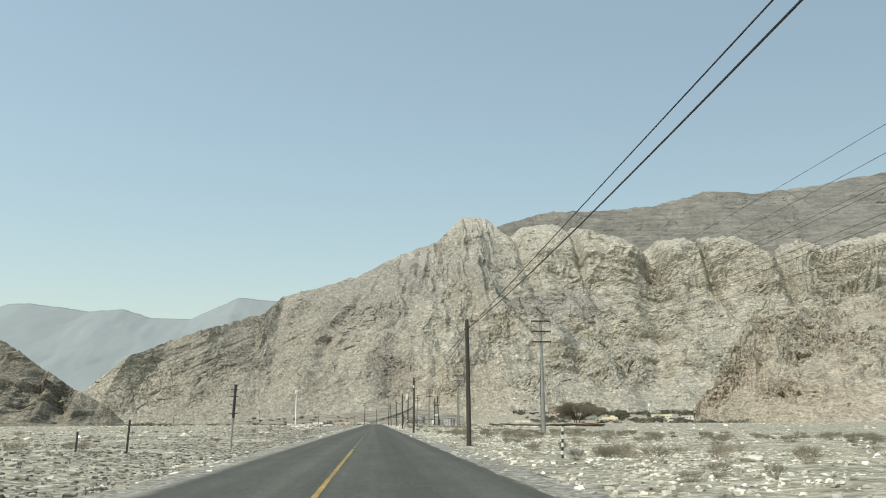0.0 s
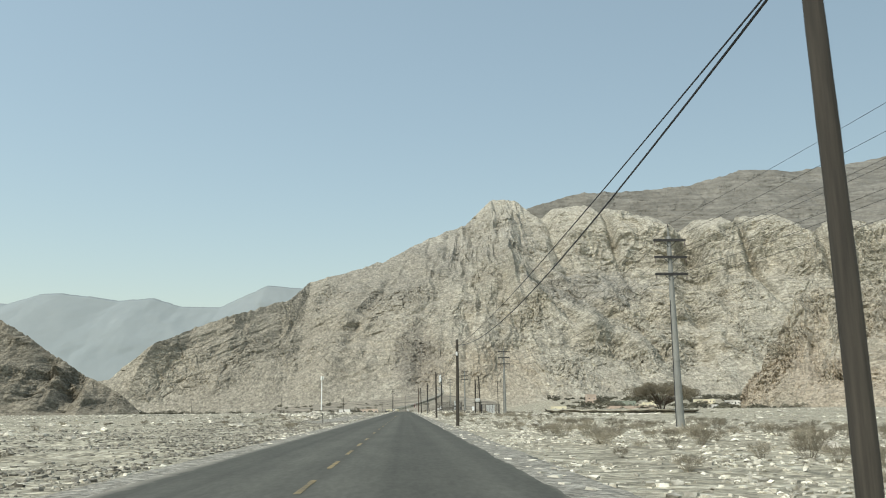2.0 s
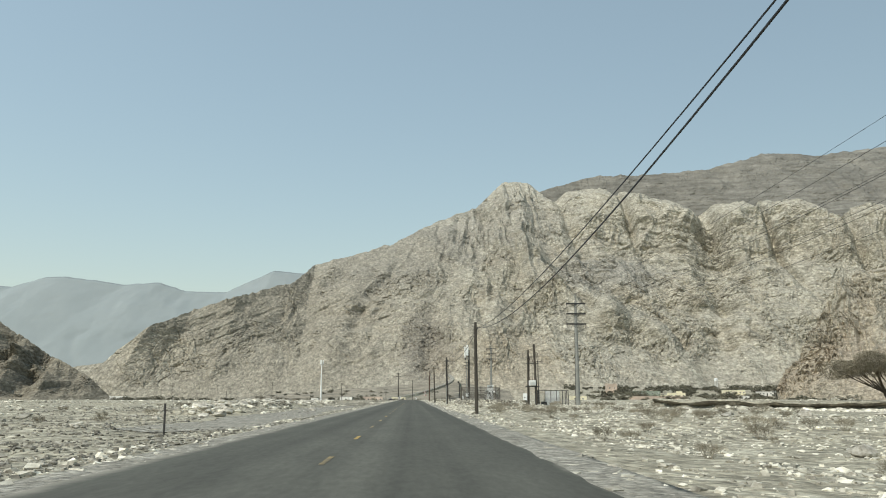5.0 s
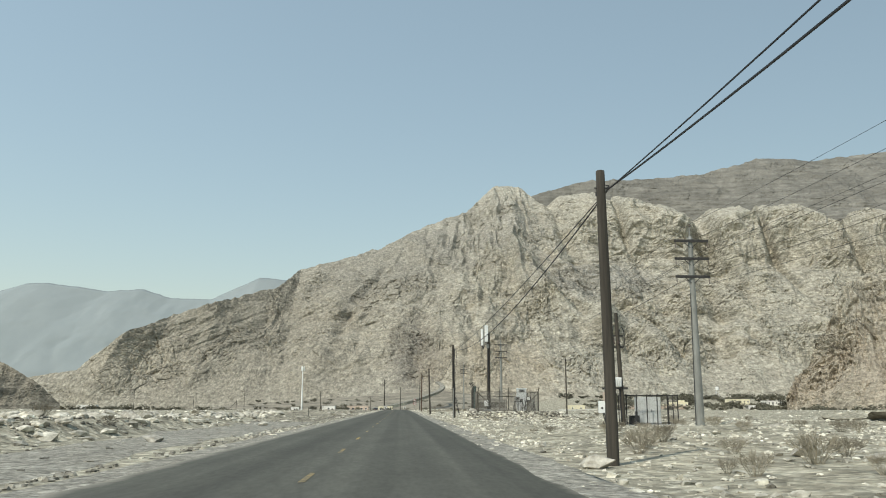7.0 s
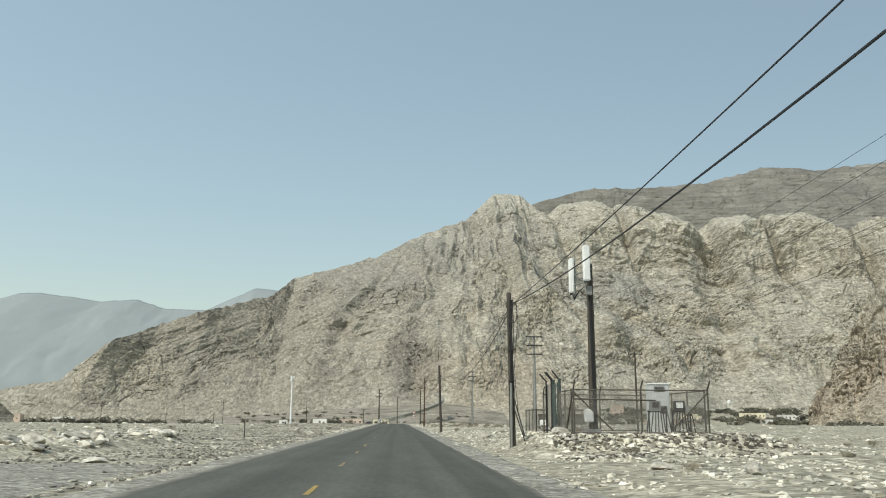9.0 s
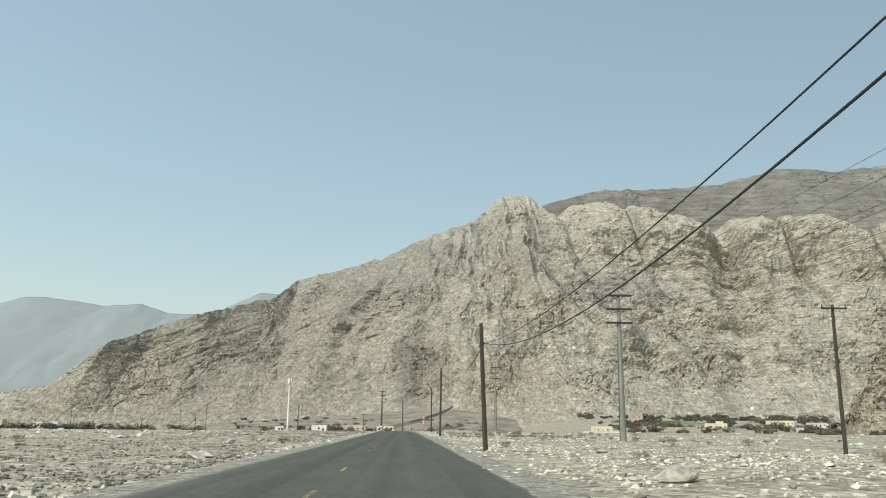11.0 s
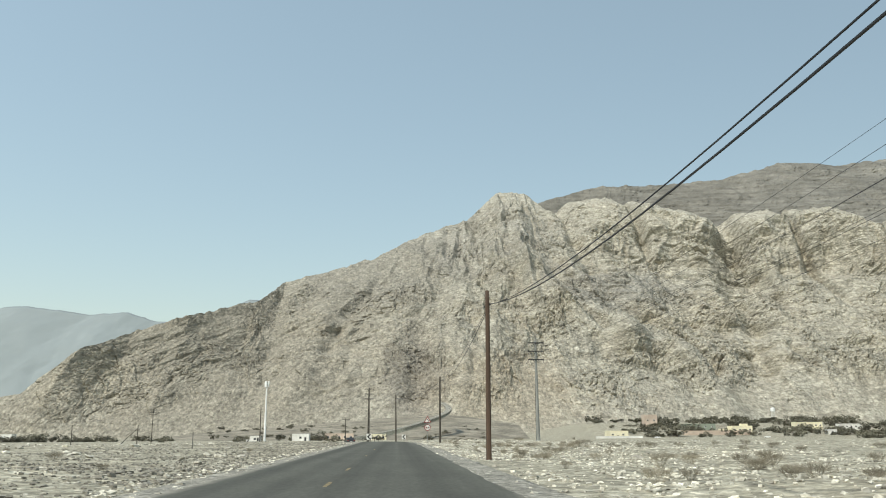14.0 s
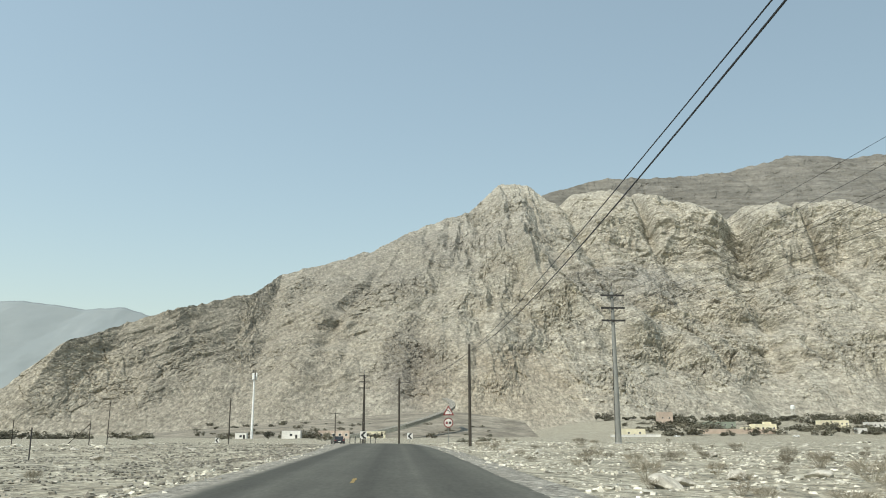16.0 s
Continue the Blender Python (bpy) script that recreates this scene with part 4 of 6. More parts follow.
# ---------------------------------------------------------------- transformer on two poles
def panel_wire(w, h, gap=0.075, r=0.002):
    """Chain link: two sets of slanting wires in a panel of that size, standing on z = 0 along x."""
    bm = bmesh.new()
    n = int((w + h) / gap)
    for sgn in (1, -1):
        for i in range(n):
            c = i * gap
            x0, z0 = (c, 0) if c <= w else (w, c - w)
            x1, z1 = (c - h, h) if c >= h else (0, c)
            if sgn < 0:
                x0, x1 = w - x0, w - x1
            a, b = Vector((x0, 0.002 * sgn, z0)), Vector((x1, 0.002 * sgn, z1))
            side = (b - a).cross(Vector((0, 1, 0)))
            if side.length < 1e-3:
                continue
            side = side.normalized() * r
            dep = Vector((0, r, 0))
            v = [bm.verts.new(p) for p in (a - side, a + dep, a + side, b - side, b + dep, b + side)]
            bm.faces.new((v[0], v[1], v[4], v[3]))
            bm.faces.new((v[1], v[2], v[5], v[4]))
            bm.faces.new((v[2], v[0], v[3], v[5]))
    return bm


H1, H2 = Vector((14.85, 220.2, height_at(14.85, 220.2))), Vector((15.9, 219.9, height_at(15.9, 219.9)))
t = thing("transformer_station", Matrix.Translation((H1 + H2) / 2), "white transformer between two dark wooden poles with hanging cables", "transformer")
o = (H1 + H2) / 2
part("pole", tube(bmesh.new(), H1 - o - Vector((0, 0, 0.5)), H1 - o + Vector((0.05, 0, 7.5)), 0.17, 0.12, 14), M_WOOD, t)
part("pole", tube(bmesh.new(), H2 - o - Vector((0, 0, 0.5)), H2 - o + Vector((-0.3, 0, 8.2)), 0.18, 0.13, 14), M_WOOD, t)
for y in (-0.32, 0.32):
    part("platform_beam", box(bmesh.new(), (0, y, 2.82), (1.7, 0.12, 0.14), 0.012), M_IRON, t)
part("tank", box(bmesh.new(), (-0.05, -0.25, 3.25), (0.86, 0.55, 0.66), 0.04), M_WHITE, t, "white transformer tank")
for k in range(6):
    part("cooling_fin", box(bmesh.new(), (-0.36 + 0.125 * k, -0.56, 3.22), (0.04, 0.1, 0.5), 0.008), M_WHITE, t)
for k in range(3):
    q = -0.35 + 0.3 * k
    part("bushing", tube(tube(bmesh.new(), (q, -0.25, 3.58), (q, -0.25, 3.95), 0.045, 0.03, 8), (q, -0.25, 3.7), (q, -0.25, 3.75), 0.085, 0.065, 8), M_CERAMIC, t)
    part("jumper_cable", sweep(bmesh.new(), hang((q * 1.1, -0.2, 6.5), (q, -0.25, 3.95), 0.0, 8), 0.02), M_CABLE, t)
    part("fuse", tube(bmesh.new(), (q, -0.2, 6.45), (q + 0.06, -0.3, 5.95), 0.05, seg=8), M_CERAMIC, t)
for z in (6.55, 5.75):
    part("upper_beam", box(bmesh.new(), (-0.05, -0.1, z), (1.5, 0.1, 0.11), 0.01), M_IRON, t)
part("loop_cable", sweep(bmesh.new(), [H2 - o + Vector((0.02 + 0.2 * math.sin(a), -0.16, 6.4 - 0.75 * math.cos(a))) for a in np.linspace(0, 5.8, 20)], 0.03), M_CABLE, t)
meter = H1 - o + Vector((-0.47, -0.25, 1.5))
part("meter_box", box(bmesh.new(), meter, (0.5, 0.3, 0.85), 0.02), M_WHITE, t, "white meter box")
part("meter_window", box(bmesh.new(), meter + Vector((-0.05, -0.155, -0.08)), (0.12, 0.02, 0.14), 0.004), M_IRON, t)
part("conduit", sweep(bmesh.new(), [meter + Vector(v) for v in ((0.05, 0, -0.4), (0.12, 0, -0.9), (-0.05, -0.1, -1.3), (-0.6, -0.3, -1.6))], 0.04, 8), M_CABLE, t)
part("conduit", sweep(bmesh.new(), [meter + Vector(v) for v in ((0.15, 0, -0.4), (0.2, 0, -0.9), (0.1, -0.1, -1.35), (-0.2, -0.35, -1.65))], 0.04, 8), M_CABLE, t)
part("conduit", sweep(bmesh.new(), [H2 - o + Vector(v) for v in ((-0.25, -0.12, 2.8), (-0.2, -0.16, 0.9), (-0.3, -0.25, 0.35), (-0.8, -0.5, -0.05))], 0.05, 8), M_CABLE, t)
part("conduit", sweep(bmesh.new(), [H2 - o + Vector(v) for v in ((0.95, 0.3, 1.2), (0.9, 0.1, 0.6), (0.8, -0.1, 0.25), (0.45, -0.4, -0.05))], 0.05, 8), M_CABLE, t)


def fence_run(t, a, b, h, posts, barbs=True, wire_r=0.0012, mat=None):
    """Posts with slanting tops, two rails and chain link between a and b, in the thing's own space."""
    a, b = Vector(a), Vector(b)
    d = b - a
    m = mat or M_IRON
    for k in range(posts):
        p = a + d * (k / (posts - 1))
        part("post", tube(bmesh.new(), p - Vector((0, 0, 0.3)), p + Vector((0, 0, h)), 0.04, seg=8), m, t)
        if barbs:
            side = Vector((d.y, -d.x, 0)).normalized() * 0.34
            part("slanting_arm", tube(bmesh.new(), p + Vector((0, 0, h - 0.03)), p + side + Vector((0, 0, h + 0.34)), 0.036, seg=8), m, t)
    for zz in (h - 0.06, 0.12):
        part("rail", tube(bmesh.new(), a + Vector((0, 0, zz)), b + Vector((0, 0, zz)), 0.028, seg=8), m, t)
    if wire_r:
        bm = panel_wire(d.length, h - 0.2, 0.07, wire_r)
        bmesh.ops.transform(bm, matrix=Matrix.Translation(a + Vector((0, 0, 0.1))) @ pose(0, 0, 0, 0, 0, math.degrees(math.atan2(d.y, d.x))), verts=bm.verts)
        part("chain_link", bm, M_WIRE, t, "thin grey chain-link mesh")


# fenced switch cabinet behind the transformer
zc = 0.02
t = thing("equipment_cage", pose(16.3, 220.6, zc), "fenced cage with dark posts round an electrical cabinet", "fence")
part("plinth", box(bmesh.new(), (1.9, 1.05, -0.2), (4.3, 2.6, 0.42), 0.03), M_CONC, t, "low concrete plinth")
for a, b, n in (((0, 0, 0), (3.75, 0, 0), 6), ((0, 2.1, 0), (3.75, 2.1, 0), 4), ((0, 0, 0), (0, 2.1, 0), 4), ((3.75, 0, 0), (3.75, 2.1, 0), 3)):
    fence_run(t, a, b, 2.15, n, barbs=False)
t = thing("electrical_cabinet", pose(18.2, 221.8, zc + 0.01), "pale grey electrical cabinet on a concrete plinth", "cabinet")
part("body", box(bmesh.new(), (0, 0, 1.0), (1.7, 0.9, 1.95), 0.03), M_CABIN, t)
for sx in (-0.42, 0.42):
    d = part("door", box(bmesh.new(), (sx, -0.46, 1.0), (0.78, 0.03, 1.75), 0.01), M_CABIN, t)
    part("handle", box(bmesh.new(), (sx + (0.28 if sx < 0 else -0.28), -0.49, 1.0), (0.03, 0.03, 0.2), 0.005), M_IRON, d)
t = thing("battery_box", pose(17.0, 221.2, zc + 0.01), "low dark metal box inside the cage", "box")
part("body", box(bmesh.new(), (0, 0, 0.3), (0.7, 0.5, 0.6), 0.03), M_BLACK, t)
part("lid", box(bmesh.new(), (0, 0, 0.62), (0.74, 0.54, 0.05), 0.015), M_BLACK, t)

# ---------------------------------------------------------------- antenna compound
PX, PY, PZ = 7.6, 242.0, 0.74
t = thing("compound_fence", pose(PX, PY, PZ), "rusty chain-link compound fence with slanting post tops", "fence")
fence_run(t, (0, 0, 0), (5.9, 0, 0), 2.0, 3, True, 0.0034, M_RUST)
fence_run(t, (5.9, 7, 0), (5.9, 0.4, 0), 2.0, 4, False, 0.003, M_RUST)
fence_run(t, (0, 7.4, 0), (5.9, 7.4, 0), 2.0, 3, True, 0.003, M_RUST)
fence_run(t, (0, 0.4, 0), (0, 3.2, 0), 2.0, 3, False, 0.0034, M_RUST)
for a, b in (((0, -0.03, 1.85), (1.7, -0.03, 0.2)), ((5.9, -0.03, 1.85), (4.2, -0.03, 0.2)), ((-0.03, 0, 1.85), (-0.03, 1.5, 0.2)), ((0, -0.03, 1.55), (3.6, -0.03, 1.5))):
    part("brace", tube(bmesh.new(), a, b, 0.032, seg=8), M_RUST, t)
t = thing("metal_gate", pose(PX + 0.05, PY + 3.3, PZ, 0, 0, 90), "green metal gate of bars in the compound fence", "gate")
for x in (0, 1.5):
    part("gate_post", box(bmesh.new(), (x, 0, 1.2), (0.13, 0.13, 2.75), 0.012), M_GREEN, t)
    part("slanting_arm", tube(bmesh.new(), (x, 0, 2.5), (x, 0.35, 2.95), 0.036, seg=8), M_IRON, t)
for z in (0.25, 0.75, 1.25, 1.75, 2.25):
    part("bar", box(bmesh.new(), (0.75, 0, z), (1.36, 0.05, 0.06), 0.008), M_GREEN, t)
for x in (0.1, 0.5, 0.98, 1.4):
    part("upright", box(bmesh.new(), (x, 0.012, 1.25), (0.06, 0.05, 2.3), 0.008), M_GREEN, t)
part("gate_panel", box(bmesh.new(), (1.2, 0.03, 1.25), (0.38, 0.02, 2.2), 0.004), M_GREEN, t)
t = thing("sheet_panel", pose(PX + 0.05, PY + 4.95, PZ, 0, 0, 90), "weathered beige board panel closing the fence", "panel")
part("board", box(bmesh.new(), (0.75, 0, 1.35), (1.5, 0.04, 2.1), 0.006), M_BOARD, t)
for x in (0.03, 1.47):
    part("post", tube(bmesh.new(), (x, 0.07, -0.3), (x, 0.07, 2.6), 0.045, seg=8), M_IRON, t)
    part("slanting_arm", tube(bmesh.new(), (x, 0.07, 2.57), (x, 0.4, 2.95), 0.034, seg=8), M_IRON, t)

t = thing("antenna_pole", pose(8.8, 243.45, PZ), "dark wooden pole carrying two white panel antennas", "antenna pole")
part("shaft", round_shaft(7.75, 0.20, 0.13, 18, 0.02, 77), M_WOOD, t)


def antenna(t, x, y, z, turn, tilt, h):
    m = pose(x, y, z, tilt, 0, turn)
    bm = box(bmesh.new(), (0, 0, h / 2), (0.34, 0.17, h), 0.05)
    bmesh.ops.transform(bm, matrix=m, verts=bm.verts)
    p = part("antenna_panel", bm, M_WHITE, t, "tall white antenna panel")
    bm = tube(bmesh.new(), (0, 0.2, -0.3), (0, 0.2, h + 0.35), 0.035, seg=8)
    for zz in (0.25, h - 0.25):
        box(bm, (0, 0.13, zz), (0.1, 0.16, 0.06))
    bmesh.ops.transform(bm, matrix=m, verts=bm.verts)
    part("mounting_tube", bm, M_STEEL, t)
    for k in range(4):
        bm = tube(bmesh.new(), (-0.12 + 0.08 * k, 0, -0.1), (-0.12 + 0.08 * k, 0, 0.01), 0.022, seg=6)
        bmesh.ops.transform(bm, matrix=m, verts=bm.verts)
        part("connector", bm, M_IRON, p)
    bm = tube(bmesh.new(), (0, 0.2, h + 0.3), (0, 0.2, h + 0.75), 0.012, seg=6)
    bmesh.ops.transform(bm, matrix=m, verts=bm.verts)
    part("lightning_rod", bm, M_STEEL, t)


antenna(t, -0.26, -0.6, 6.85, 10, 0, 1.65)
antenna(t, -0.46, 1.75, 6.65, -72, 0, 1.7)
for z in (6.95, 7.45):
    part("arm", tube(bmesh.new(), (0.05, -0.45, z), (-0.4, 1.8, z + 0.05), 0.035, seg=8), M_STEEL, t)
for q in (0.4, 0.75):
    part("strut", tube(bmesh.new(), (0.05 - 0.45 * q, -0.45 + 2.25 * q, 6.9), (0.05 - 0.45 * q, -0.45 + 2.25 * q, 7.6), 0.028, seg=8), M_STEEL, t)
part("radio_unit", box(bmesh.new(), (-0.1, -0.3, 6.45), (0.26, 0.2, 0.42), 0.02), M_STEEL, t)
for k in range(3):
    part("feeder_cable", sweep(bmesh.new(), [Vector(v) for v in ((-0.46 + 0.06 * k, 1.72, 6.6), (-0.42, 1.5, 6.35 - 0.05 * k), (-0.3, 0.9, 6.6), (-0.12, 0.2, 6.75), (-0.1 + 0.03 * k, -0.2, 6.2), (-0.06 + 0.03 * k, -0.21, 3.5), (-0.03 + 0.03 * k, -0.24, 0.4))], 0.02), M_CABLE, t)
part("junction_box", box(bmesh.new(), (-0.28, -0.25, 0.85), (0.4, 0.24, 0.56), 0.03), M_WHITE, t, "white junction box")
part("footing", box(bmesh.new(), (-0.15, -0.1, 0.12), (0.8, 0.6, 0.3), 0.03), M_CONC, t, "concrete footing")

t = thing("equipment_cabinet", pose(12.3, 245.2, PZ), "tall pale grey equipment cabinet inside the compound", "cabinet")
part("body", box(bmesh.new(), (0, 0, 1.2), (0.95, 0.6, 2.2), 0.03), M_CABIN, t)
part("roof_cap", box(bmesh.new(), (0, 0, 2.34), (1.03, 0.68, 0.07), 0.015), M_WHITE, t)
d = part("door", box(bmesh.new(), (0, -0.315, 1.0), (0.8, 0.03, 1.8), 0.01), M_CABIN, t)
part("handle", box(bmesh.new(), (0.3, -0.345, 1.1), (0.04, 0.03, 0.2), 0.005), M_IRON, d)
for k in range(5):
    part("vent_slat", box(bmesh.new(), (0, -0.32, 2.0 + 0.05 * k), (0.5, 0.02, 0.025), 0.003), M_IRON, t)
for x, z, s, m in ((11.75, 0.0, 1.35, M_CABIN), (12.85, 0.0, 1.25, M_GREEN)):
    t = thing("distribution_board", pose(x, 243.6, PZ + z), "dark grey distribution board with cables on a steel frame", "switchgear", "distribution boards")
    for sx in (-0.4, 0.4):
        part("leg", box(bmesh.new(), (sx, 0, 0.5), (0.06, 0.06, 1.2), 0.008), M_IRON, t)
    part("case", box(bmesh.new(), (-0.12, -0.06, 1.3), (0.5, 0.2, 0.42), 0.02), M_STEEL if m is M_CABIN else M_IRON, t)
    part("switch_box", box(bmesh.new(), (0.3, -0.06, 1.12), (0.26, 0.16, 0.34), 0.02), M_IRON if m is M_CABIN else M_STEEL, t)
    part("mounting_rail", box(bmesh.new(), (0, 0.03, 1.05), (0.9, 0.04, 0.06), 0.006), M_IRON, t)
    for k in range(7):
        part("cable", sweep(bmesh.new(), hang((-0.33 + 0.11 * k, -0.12, 1.0 + 0.04 * (k % 3)), (-0.55 + 0.19 * k, -0.1 + 0.05 * (k % 2), 0.0), 0.3 * ((k % 3) - 1), 10), 0.026), M_CABLE, t)
    part("cover_plate", box(bmesh.new(), (-0.12, -0.17, 1.33), (0.3, 0.02, 0.24), 0.004), M_WHITE if m is M_GREEN else M_IRON, t)

# pole beside the compound: bundled cables and props
GX0, GY0 = 5.5, 246.2
gzz = height_at(GX0, GY0)
t = thing("cable_riser", pose(GX0, GY0 - 0.22, gzz), "bundle of cables and a pale conduit strapped to the pole", "cable bundle")
part("conduit", tube(bmesh.new(), (-0.05, 0, -0.2), (-0.05, 0, 3.0), 0.06, seg=10), M_STEEL, t, "pale conduit")
for k in range(4):
    part("cable", sweep(bmesh.new(), [Vector((-0.1 + 0.06 * k + 0.03 * math.sin(2 * q + k), 0.02 * math.sin(q * 1.7 + 2 * k), q)) for q in np.linspace(2.6, 7.0, 12)], 0.018), M_CABLE, t)
part("cable_loop", sweep(bmesh.new(), [Vector((0.14 + 0.13 * math.sin(a), 0, 6.4 + 0.5 * math.cos(a))) for a in np.linspace(0, 5.6, 18)], 0.02), M_CABLE, t)
part("prop", tube(bmesh.new(), (0.0, 0, 2.6), (0.55, -0.15, 0.5), 0.03, seg=6), M_IRON, t)
part("prop", tube(bmesh.new(), (0.05, 0, 1.9), (0.6, -0.3, 0.1), 0.03, seg=6), M_IRON, t)
for k in range(2):                                   # slack loops that hang beyond the pole, and a thin wire led back to it
    part("slack_cable", sweep(bmesh.new(), hang((0.12, 0.2, 7.05 - 0.12 * k), (0.02 + 0.05 * k, 5.4 - 1.1 * k, 6.75 - 0.1 * k), 0.22 + 0.3 * k), 0.016), M_CABLE, t)
part("slack_cable", sweep(bmesh.new(), hang((0.02, 5.4, 6.75), (0.05, 4.6, 5.75), 0.12, 10), 0.014), M_CABLE, t)
part("drop_wire", sweep(bmesh.new(), hang((0.05, 4.6, 5.75), (0.12, 0.1, 3.6), 0.45), 0.009), M_CABLE, t)
part("cable", sweep(bmesh.new(), [Vector((0.2 + 0.08 * math.sin(1.3 * q), -0.06, q)) for q in np.linspace(1.6, 6.9, 16)], 0.014), M_CABLE, t)
for z in (3.1, 4.6, 5.9):
    part("strap", box(bmesh.new(), (0, 0.03, z), (0.36, 0.14, 0.05), 0.005), M_IRON, t)

t = thing("pump_enclosure", pose(9.4, 262.5, height_at(9.4, 262.5)), "small chain-link enclosure with dark screens", "fence")
for a, b, n in (((0, 0, 0), (3.6, 0, 0), 4), ((0, 0, 0), (0, 4.5, 0), 4), ((3.6, 0, 0), (3.6, 4.5, 0), 3), ((0, 4.5, 0), (3.6, 4.5, 0), 3)):
    fence_run(t, a, b, 2.2, n, False, 0.0026, M_RUST)
part("screen", box(bmesh.new(), (1.8, 0.08, 1.5), (3.3, 0.03, 0.7), 0.004), M_RUST, t, "brown screen cloth")
t = thing("meter_pedestal", pose(8.35, 253.5, height_at(8.35, 253.5)), "white meter box on a short pedestal", "meter box")
part("pedestal", box(bmesh.new(), (0, 0, 0.35), (0.3, 0.2, 0.9), 0.02), M_CONC, t)
part("case", box(bmesh.new(), (0, 0, 1.02), (0.5, 0.25, 0.5), 0.02), M_WHITE, t)
d = part("door", box(bmesh.new(), (0, -0.13, 1.02), (0.42, 0.02, 0.42), 0.006), M_WHITE, t)


# ---------------------------------------------------------------- road signs at the bend
def sign_post(t, h):
    part("post", tube(bmesh.new(), (0, 0, -0.3), (0, 0, h), 0.038, seg=10), M_STEEL, t)


def plate(pts, y, depth):
    bm = bmesh.new()
    f = bm.faces.new([bm.verts.new((x, y, z)) for x, z in pts])
    g = bmesh.ops.extrude_face_region(bm, geom=[f])
    bmesh.ops.translate(bm, verts=[v for v in g["geom"] if isinstance(v, bmesh.types.BMVert)], vec=(0, depth, 0))
    bmesh.ops.recalc_face_normals(bm, faces=bm.faces)
    return bm


def disc(r, cz, n=28):
    return [(r * math.cos(6.2832 * k / n), cz + r * math.sin(6.2832 * k / n)) for k in range(n)]


def tri(r, cz):
    return [(r * math.cos(a), cz + r * math.sin(a)) for a in (math.pi / 2, math.pi / 2 + 2.0944, math.pi / 2 + 4.1888)]


zs = height_at(5.0, 453)
t = thing("road_sign", pose(5.0, 453, zs), "red-edged bend warning triangle above a round no-overtaking sign", "road sign")
sign_post(t, 3.9)
tr = part("triangle", plate(tri(0.68, 3.35), -0.05, 0.02), M_RED, t, "red triangle rim")
part("field", plate(tri(0.46, 3.35), -0.062, 0.006), M_LIME, tr)
part("bend_arrow", plate([(0.14, 3.12), (0.20, 3.12), (0.20, 3.36), (0.02, 3.50), (0.05, 3.56), (-0.14, 3.56), (-0.04, 3.38), (-0.01, 3.44), (0.14, 3.33)], -0.07, 0.005), M_BLACK, tr)
rd = part("disc", plate(disc(0.5, 2.25), -0.05, 0.02), M_RED, t, "red disc rim")
part("field", plate(disc(0.4, 2.25), -0.062, 0.006), M_LIME, rd)
for x, m in ((-0.17, M_RED), (0.17, M_BLACK)):
    part("car_symbol", plate([(x - 0.13, 2.12), (x + 0.13, 2.12), (x + 0.13, 2.26), (x + 0.08, 2.38), (x - 0.08, 2.38), (x - 0.13, 2.26)], -0.07, 0.005), m, rd)


def chevron(x, y, m, s=1.0):
    z = height_at(x, y)
    t = thing("chevron_sign", pose(x, y, z), "chevron board for the bend on a short post", "road sign", "chevron boards")
    sign_post(t, 1.0 * s)
    b = part("board", plate([(-0.45 * s, 0.9 * s), (0.45 * s, 0.9 * s), (0.45 * s, 1.9 * s), (-0.45 * s, 1.9 * s)], -0.04, 0.02), M_LIME, t)
    part("chevron_stripe", plate([(-0.35 * s, 1.4 * s), (0.05 * s, 0.95 * s), (0.38 * s, 0.95 * s), (-0.02 * s, 1.4 * s), (0.38 * s, 1.85 * s), (0.05 * s, 1.85 * s)], -0.05, 0.006), m, b)


chevron(1.6, 487, M_BLACK, 0.9)
chevron(-6.3, 520, M_BLACK, 1.35)
chevron(-44, 575, M_BLACK, 1.2)
for k in range(7):
    x, y = -9.2 + 0.85 * k, 512 + 1.2 * k
    t = thing("bollard", pose(x, y, height_at(x, y)), "dark iron bollard beside the bend", "bollard", "bollards at the bend")
    part("stake", tube(bmesh.new(), (0, 0, -0.2), (0, 0, 1.3 + 0.15 * (k % 3)), 0.06, seg=8), M_IRON, t)
    part("cap", tube(bmesh.new(), (0, 0, 1.3 + 0.15 * (k % 3)), (0, 0, 1.36 + 0.15 * (k % 3)), 0.075, 0.05, 8), M_IRON, t)


# the side road that climbs the foothill, with its low wall
def strip_on(name, pts, w, h, mat, label, category):
    bm, rows = bmesh.new(), []
    for i, p in enumerate(pts):
        d = (pts[min(i + 1, len(pts) - 1)] - pts[max(i - 1, 0)]).normalized()
        s = Vector((-d.y, d.x, 0)).normalized() * w / 2
        rows.append([bm.verts.new(p + q) for q in (-s - Vector((0, 0, 1.6)), -s + Vector((0, 0, h)), s + Vector((0, 0, h)), s - Vector((0, 0, 1.6)))])
    for p, q in zip(rows, rows[1:]):
        for k in range(3):
            bm.faces.new((p[k], p[k + 1], q[k + 1], q[k]))
    ob = part(name, bm, mat)
    return tagged(ob, label, category, kind="structure")


hill_road = [Vector((-30 + 66 * q, 855 + 60 * q + 40 * q * q, -1.5 + 7 * q + 10 * q * q)) for q in np.linspace(0, 1, 20)] + [Vector((36 + 5 * math.sin(a), 955 + 14 * a, 15.5 + 3.2 * a)) for a in np.linspace(0.2, 3, 10)]
strip_on("hill_road", hill_road, 4.5, 0.2, M_DUST, "pale track climbing the foothill", "track")
strip_on("retaining_wall", [p + Vector((0.5, -2.9, -1.2)) for p in hill_road[:20]], 0.5, 0.9, M_STONE, "low dark stone wall along the hill track", "wall")


